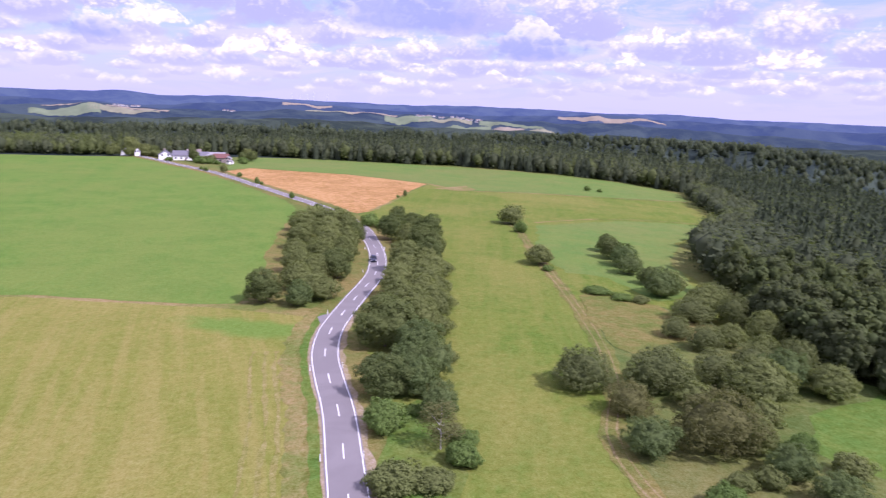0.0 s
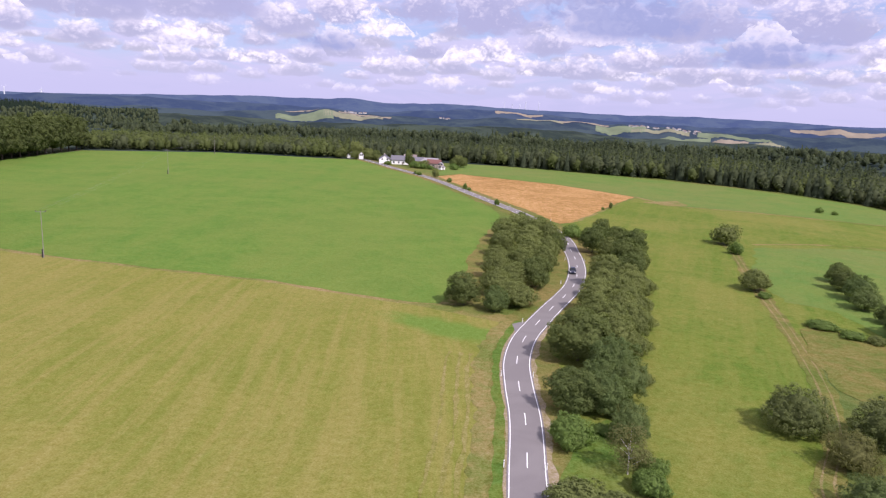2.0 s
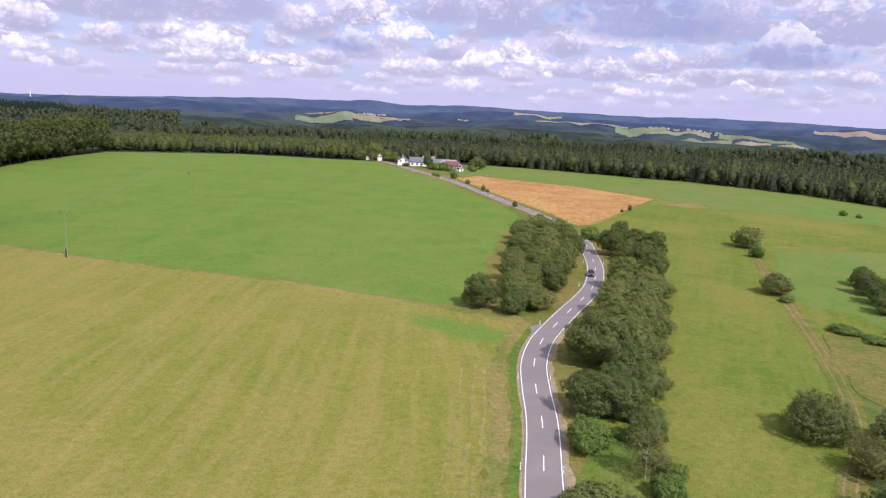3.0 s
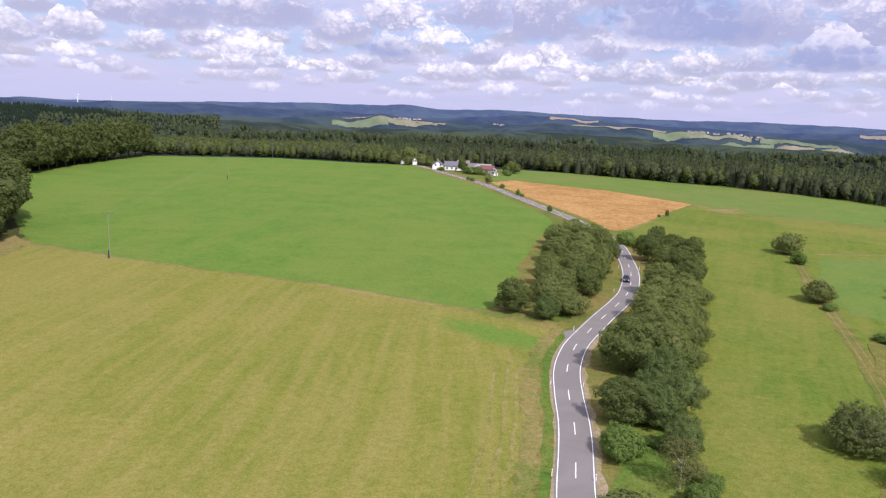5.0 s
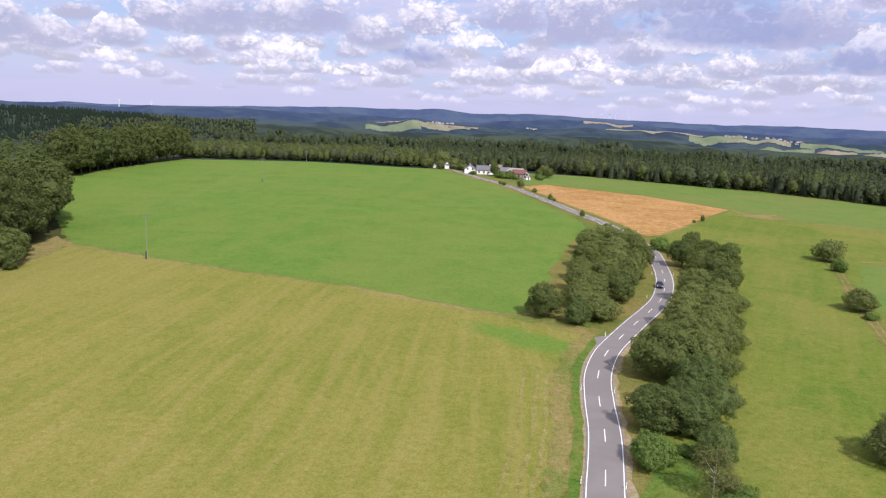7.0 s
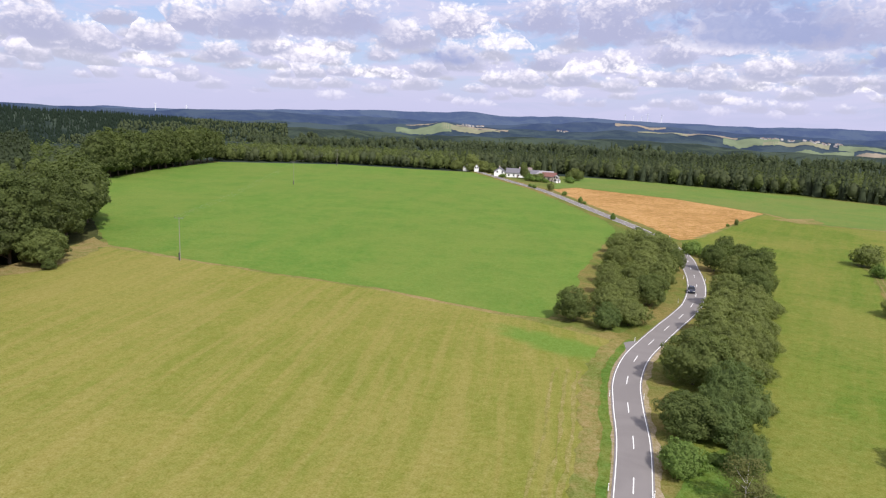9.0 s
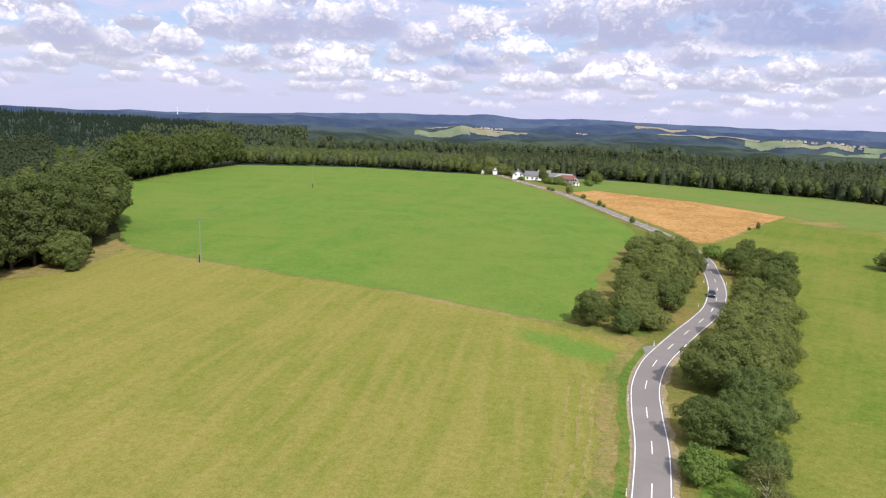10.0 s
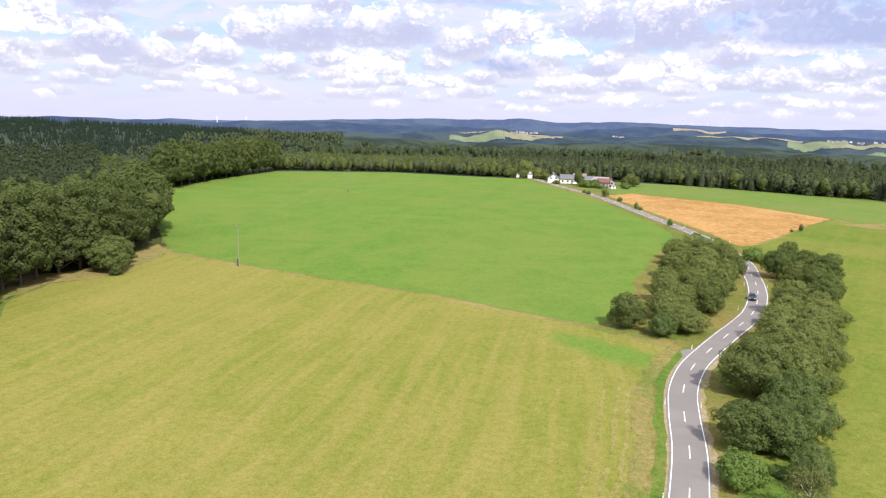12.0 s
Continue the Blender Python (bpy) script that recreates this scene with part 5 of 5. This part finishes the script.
# ---------------------------------------------------------------- the farm


def house(name, x, y, wide, long, eave, rise, turn, wall, roof, label, windows=3, chimney=True, overhang=0.5):
    """Gabled building; long side along its own x."""
    root = new(name)
    a, b = long / 2, wide / 2
    bm = bmesh.new()
    pts = [(-b, 0), (b, 0), (b, eave), (0, eave + rise), (-b, eave)]
    ends_ = [[bm.verts.new((sx * a, yy, zz)) for yy, zz in pts] for sx in (-1, 1)]
    bm.faces.new(ends_[0][::-1])
    bm.faces.new(ends_[1])
    for i in range(5):
        bm.faces.new((ends_[0][i], ends_[0][(i + 1) % 5], ends_[1][(i + 1) % 5], ends_[1][i]))
    part("wall", bm, wall, root)
    for side in (-1, 1):
        bm = bmesh.new()
        drop = overhang * rise / b
        q = [(0, eave + rise + 0.06), (side * (b + overhang), eave - drop + 0.06), (side * (b + overhang), eave - drop + 0.26), (0, eave + rise + 0.30)]
        r0 = [bm.verts.new((-a - overhang, yy, zz)) for yy, zz in q]
        r1 = [bm.verts.new((a + overhang, yy, zz)) for yy, zz in q]
        bm.faces.new(r0)
        bm.faces.new(r1[::-1])
        for i in range(4):
            bm.faces.new((r0[i], r1[i], r1[(i + 1) % 4], r0[(i + 1) % 4]))
        bmesh.ops.recalc_face_normals(bm, faces=bm.faces)
        part("roof", bm, roof, root)
    if chimney:
        bm = bmesh.new()
        box(bm, (0.8, 0.8, 1.8), (a * 0.3, 0.4, eave + rise + 0.3), 0.04)
        part("chimney", bm, "stone_wall", root)
    for floor in range(2 if eave > 4 else 1):
        for i in range(windows):
            u = (i + 0.5) / windows * long - a
            for side in (-1, 1):
                bm = bmesh.new()
                box(bm, (1.2, 0.12, 1.4), (u, side * (b + 0.03), 1.6 + floor * 2.7), 0.02)
                w = part("window", bm, "window_glass", root, "dark window")
                bm = bmesh.new()
                box(bm, (1.5, 0.10, 0.14), (u, side * (b + 0.08), 0.82 + floor * 2.7), 0.02)
                part("sill", bm, "white_render", w)
    for i, u in enumerate((-b * 0.45, b * 0.45)):
        for side in (-1, 1):
            bm = bmesh.new()
            box(bm, (0.12, 1.1, 1.3), (side * (a + 0.03), u, min(eave, 3.2) + 0.3), 0.02)
            part("window", bm, "window_glass", root, "dark window")
    bm = bmesh.new()
    box(bm, (1.1, 0.14, 2.1), (a * 0.15, -b - 0.04, 1.05), 0.02)
    part("door", bm, "brown_roof", root, "dark wooden door")
    root.matrix_basis = pose(x, y, height(x, y), 0, 0, turn)
    return tagged(root, label, "house" if "barn" not in label and "shed" not in label else "barn", "farm buildings")


house("farmhouse", -204, 497, 8.6, 11, 3.4, 3.0, 112, "white_render", "slate_roof", "white rendered farmhouse with a dark slate gable roof")
house("farmhouse", -191, 499, 8.4, 15, 3.4, 3.0, 20, "white_render", "slate_roof", "low white farmhouse with a grey slate roof", 4)
house("barn", -187, 509, 7.0, 9, 4.4, 2.6, 16, "stone_wall", "brown_roof", "stone barn with a brownish tiled roof behind the farmhouse", 3, False)
house("farmhouse", -179, 502, 7.0, 9, 3.4, 2.4, 28, "white_render", "slate_roof", "white rendered farm wing with a dark slate roof", 3, False)
house("barn", -172, 505, 8.5, 17, 3.4, 2.2, 12, "white_render", "grey_roof", "long farm barn with a pale grey roof", 4, False)
house("barn", -161, 490, 7.0, 10, 3.4, 2.4, 8, "stone_wall", "red_roof", "stone barn with a red tiled roof", 3, False)
house("shed", -154.0, 484, 4.0, 5.0, 3.2, 1.4, 100, "stone_wall", "grey_roof", "small stone shed beside the red-roofed barn", 1, False, 0.25)
house("shed", -151.0, 478, 2.4, 4.0, 1.8, 0.6, 60, "white_render", "grey_roof", "low white shed by the farm's yard", 1, False, 0.2)
house("shed", -153.0, 520, 2.6, 6.0, 1.8, 0.6, 5, "white_render", "grey_roof", "low white shed at the edge of the pasture", 1, False, 0.25)
house("farmhouse", -243, 521, 6.5, 8, 3.0, 2.6, 100, "white_render", "slate_roof", "small white house half hidden by trees")
house("outbuilding", -233.5, 518, 3.6, 4, 3.6, 2.0, 110, "white_render", "grey_roof", "narrow white gabled outbuilding by the trees", 1, False, 0.2)
for key, x, y, h, w in (
    ("oak_b", -181, 487, 13, 6.0), ("oak_b", -177, 484, 8, 5.0), ("ash_b", -172, 483, 4.6, 6), ("ash_b", -167, 480, 5.2, 6), ("bush_b", -164, 474, 4.0, 6), ("bush_a", -158, 472, 3.0, 5), ("bush_b", -198, 487, 2.4, 5), ("ash_b", -237.5, 513, 7, 7), ("bush_b", -172, 476, 5, 6.5), ("bush_b", -168, 473, 4.2, 6), ("ash_b", -164, 478, 6, 6), ("bush_a", -196, 484, 3, 5), ("ash_a", -239, 521, 14, 12), ("ash_a", -249, 513, 9, 10),
    ("ash_b", -228, 522, 9, 9), ("oak_b", -222, 524, 8, 9), ("ash_b", -226, 517, 4, 8), ("ash_b", -217, 515, 5, 9), ("ash_b", -148, 512, 9, 8), ("oak_b", -143, 508, 8, 7), ("oak_b", -151, 508, 7, 6), ("bush_a", -146, 492, 4, 7), ("bush_b", -143, 484, 3, 6), ("ash_b", -136.5, 419, 5.2, 4.6), ("bush_b", -149, 424, 2.6, 3.0), ("bush_a", -154, 430, 2.4, 2.8),
    ("bush_b", -120.5, 398, 2.6, 3.2), ("bush_b", -102, 368, 3.4, 2.4), ("bush_a", -98.5, 364, 1.8, 2.4), ("bush_b", -71, 314, 3.0, 2.2), ("oak_b", -20, 336, 3.4, 2.0), ("bush_a", -23, 331, 1.4, 1.8), ("bush_a", -43.5, 277, 2.0, 4.0), ("bush_b", 84, 404, 3.0, 4.0), ("bush_a", 91, 402, 2.0, 3.0),
):
    plant(key, x, y, h, w, "green garden tree among the farm buildings" if h > 5 else "small green shrub beside the country road", "tree" if h > 5 else "bush", "farm greenery")

# ---------------------------------------------------------------- far off


def turbine(az, r, foot, hub, blade, spin):
    root = new("wind_turbine")
    bm = bmesh.new()
    tube(bm, (0, 0, -60), (0, 0, hub), r * 0.0007 if az < 20 else 3.4, 1.2 if az < 20 else 2.4, 10)
    part("tower", bm, "turbine_white", root)
    bm = bmesh.new()
    box(bm, (3.0, 7.0, 3.2), (0, 0.5, hub), 0.5)
    part("nacelle", bm, "turbine_white", root)
    for k in range(3):
        a = radians(spin + 120 * k)
        bm = bmesh.new()
        tube(bm, (0, -3.4, hub), (math.sin(a) * blade, -3.4, hub + math.cos(a) * blade), 0.8, 0.2, 5)
        part("blade", bm, "turbine_white", root)
    x, y = -r * math.sin(radians(az)), r * math.cos(radians(az))
    root.matrix_basis = pose(x, y, foot, 0, 0, az + 20)
    tagged(root, "white wind turbine on the distant hills", "wind turbine", "wind turbines")


def eye_height(r, el):
    return EYE_Z + r * math.tan(radians(el))


for az, r, el, hub, spin in ((47.58, 3700, -0.55, 38, 10), (49.8, 4100, -0.35, 30, 50), (12.68, 4650, 0.34, 36, 20), (12.04, 4700, 0.34, 24, 75), (11.42, 4700, 0.34, 30, 40), (10.95, 4650, 0.36, 44, 5), (9.9, 4650, 0.36, 40, 95)):
    turbine(az, r, eye_height(r, el), hub, hub * 0.42, spin)


def hamlet(name, rows, fn, label, seed):
    """Far houses, tiny at that distance, as one thing."""
    rng = np.random.RandomState(seed)
    v, t, ix = [], [], []
    for az0, az1, r0, r1, count in rows:
        for _ in range(count):
            az, r = radians(rng.uniform(az0, az1)), rng.uniform(r0, r1)
            x, y = -r * math.sin(az), r * math.cos(az)
            z = float(fn(np.array(x), np.array(y)))
            a, b, h = rng.uniform(2.2, 4.6), rng.uniform(2.0, 3.2), rng.uniform(1.2, 2.8)
            ca, sa = math.cos(az + rng.uniform(-0.8, 0.8)), math.sin(az + rng.uniform(-0.8, 0.8))
            pts = [(-a, -b, -3), (a, -b, -3), (a, b, -3), (-a, b, -3), (-a, -b, h), (a, -b, h), (a, b, h), (-a, b, h), (-a, 0, h + 3), (a, 0, h + 3)]
            o = len(v)
            v += [(x + px * ca - py * sa, y + px * sa + py * ca, z + pz) for px, py, pz in pts]
            wall = [(0, 1, 5), (0, 5, 4), (2, 3, 7), (2, 7, 6), (1, 2, 6), (1, 6, 5), (3, 0, 4), (3, 4, 7), (4, 7, 8), (5, 9, 6)]
            roof = [(4, 5, 9), (4, 9, 8), (6, 7, 8), (6, 8, 9)]
            t += [tuple(o + i for i in f) for f in wall + roof]
            ix += [0] * 10 + [rng.choice([1, 2, 2])] * 4
    ob = triangles_object(name, v, t, ["village_wall", "grey_roof", "brown_roof"], ix)
    tagged(ob, label, "village", kind="stuff")


hamlet("distant_village", ((2.7, -3.0, 2566, 2590, 34), (-0.5, -3.4, 2540, 2566, 8)), near_ridge, "village of white houses on a distant hillside", 81)
hamlet("distant_village", ((18.2, 17.0, 2580, 2610, 9), (26.0, 24.0, 2585, 2606, 10)), near_ridge, "hamlet of white houses between distant woods", 82)

# ---------------------------------------------------------------- the car


def car(x, y, heading):
    root = new("car")
    bm = bmesh.new()
    prof = [(-2.1, 0.35), (-2.15, 0.75), (-1.95, 0.98), (-1.1, 1.02), (1.05, 0.98), (1.95, 0.82), (2.12, 0.62), (2.1, 0.35)]
    rings = []
    for yy, k in ((-0.88, 0.96), (-0.80, 1.0), (0.80, 1.0), (0.88, 0.96)):
        rings.append([bm.verts.new((px * k, yy, 0.35 + (pz - 0.35) * k)) for px, pz in prof])
    for a, b in zip(rings, rings[1:]):
        for i in range(len(prof)):
            j = (i + 1) % len(prof)
            bm.faces.new((a[i], a[j], b[j], b[i]))
    bm.faces.new(rings[0][::-1])
    bm.faces.new(rings[-1])
    bmesh.ops.recalc_face_normals(bm, faces=bm.faces)
    part("body", bm, "car_paint", root)
    cabin = [(-1.85, 0.98), (-1.45, 1.42), (0.25, 1.46), (1.0, 0.98)]
    bm = bmesh.new()
    lo = [bm.verts.new((px, yy, pz)) for yy in (-0.80,) for px, pz in cabin]
    li = [bm.verts.new((px, -0.62 if pz > 1.1 else -0.80, pz)) for px, pz in cabin]
    ri = [bm.verts.new((px, 0.62 if pz > 1.1 else 0.80, pz)) for px, pz in cabin]
    for v_ in lo:
        bm.verts.remove(v_)
    bm.faces.new(li[::-1])
    bm.faces.new(ri)
    for i in range(4):
        j = (i + 1) % 4
        bm.faces.new((li[i], li[j], ri[j], ri[i]))
    bmesh.ops.recalc_face_normals(bm, faces=bm.faces)
    part("window_glass", bm, "car_glass", root, "dark tinted glass")
    bm = bmesh.new()
    box(bm, (1.62, 1.22, 0.06), (-0.6, 0, 1.46), 0.025)
    part("roof", bm, "car_paint", root)
    for wx in (-1.3, 1.32):
        for wy in (-0.80, 0.80):
            bm = bmesh.new()
            tube(bm, (wx, wy - 0.1, 0.31), (wx, wy + 0.1, 0.31), 0.31, 0.31, 20)
            w = part("tyre", bm, "rubber", root)
            bm = bmesh.new()
            side = 1 if wy > 0 else -1
            tube(bm, (wx, wy + side * 0.06, 0.31), (wx, wy + side * 0.115, 0.31), 0.2, 0.18, 14)
            part("rim", bm, "rim_metal", w)
    for wy in (-0.62, 0.62):
        bm = bmesh.new()
        box(bm, (0.12, 0.36, 0.15), (2.05, wy, 0.70), 0.03)
        part("headlight", bm, "lamp_glass", root, "clear headlight")
        bm = bmesh.new()
        box(bm, (0.1, 0.3, 0.16), (-2.1, wy, 0.80), 0.03)
        part("tail_light", bm, "tail_lamp", root, "red tail light")
        bm = bmesh.new()
        box(bm, (0.14, 0.18, 0.12), (0.72, wy * 1.55, 1.02), 0.03)
        part("wing_mirror", bm, "car_paint", root)
    root.matrix_basis = pose(x, y, height(x, y) + 0.16, 0, 0, heading)
    tagged(root, "dark blue-grey hatchback car on the asphalt road", "car")


car(-19.6, 188.7, -82)

for ob, m in FINAL:
    ob.matrix_basis = m
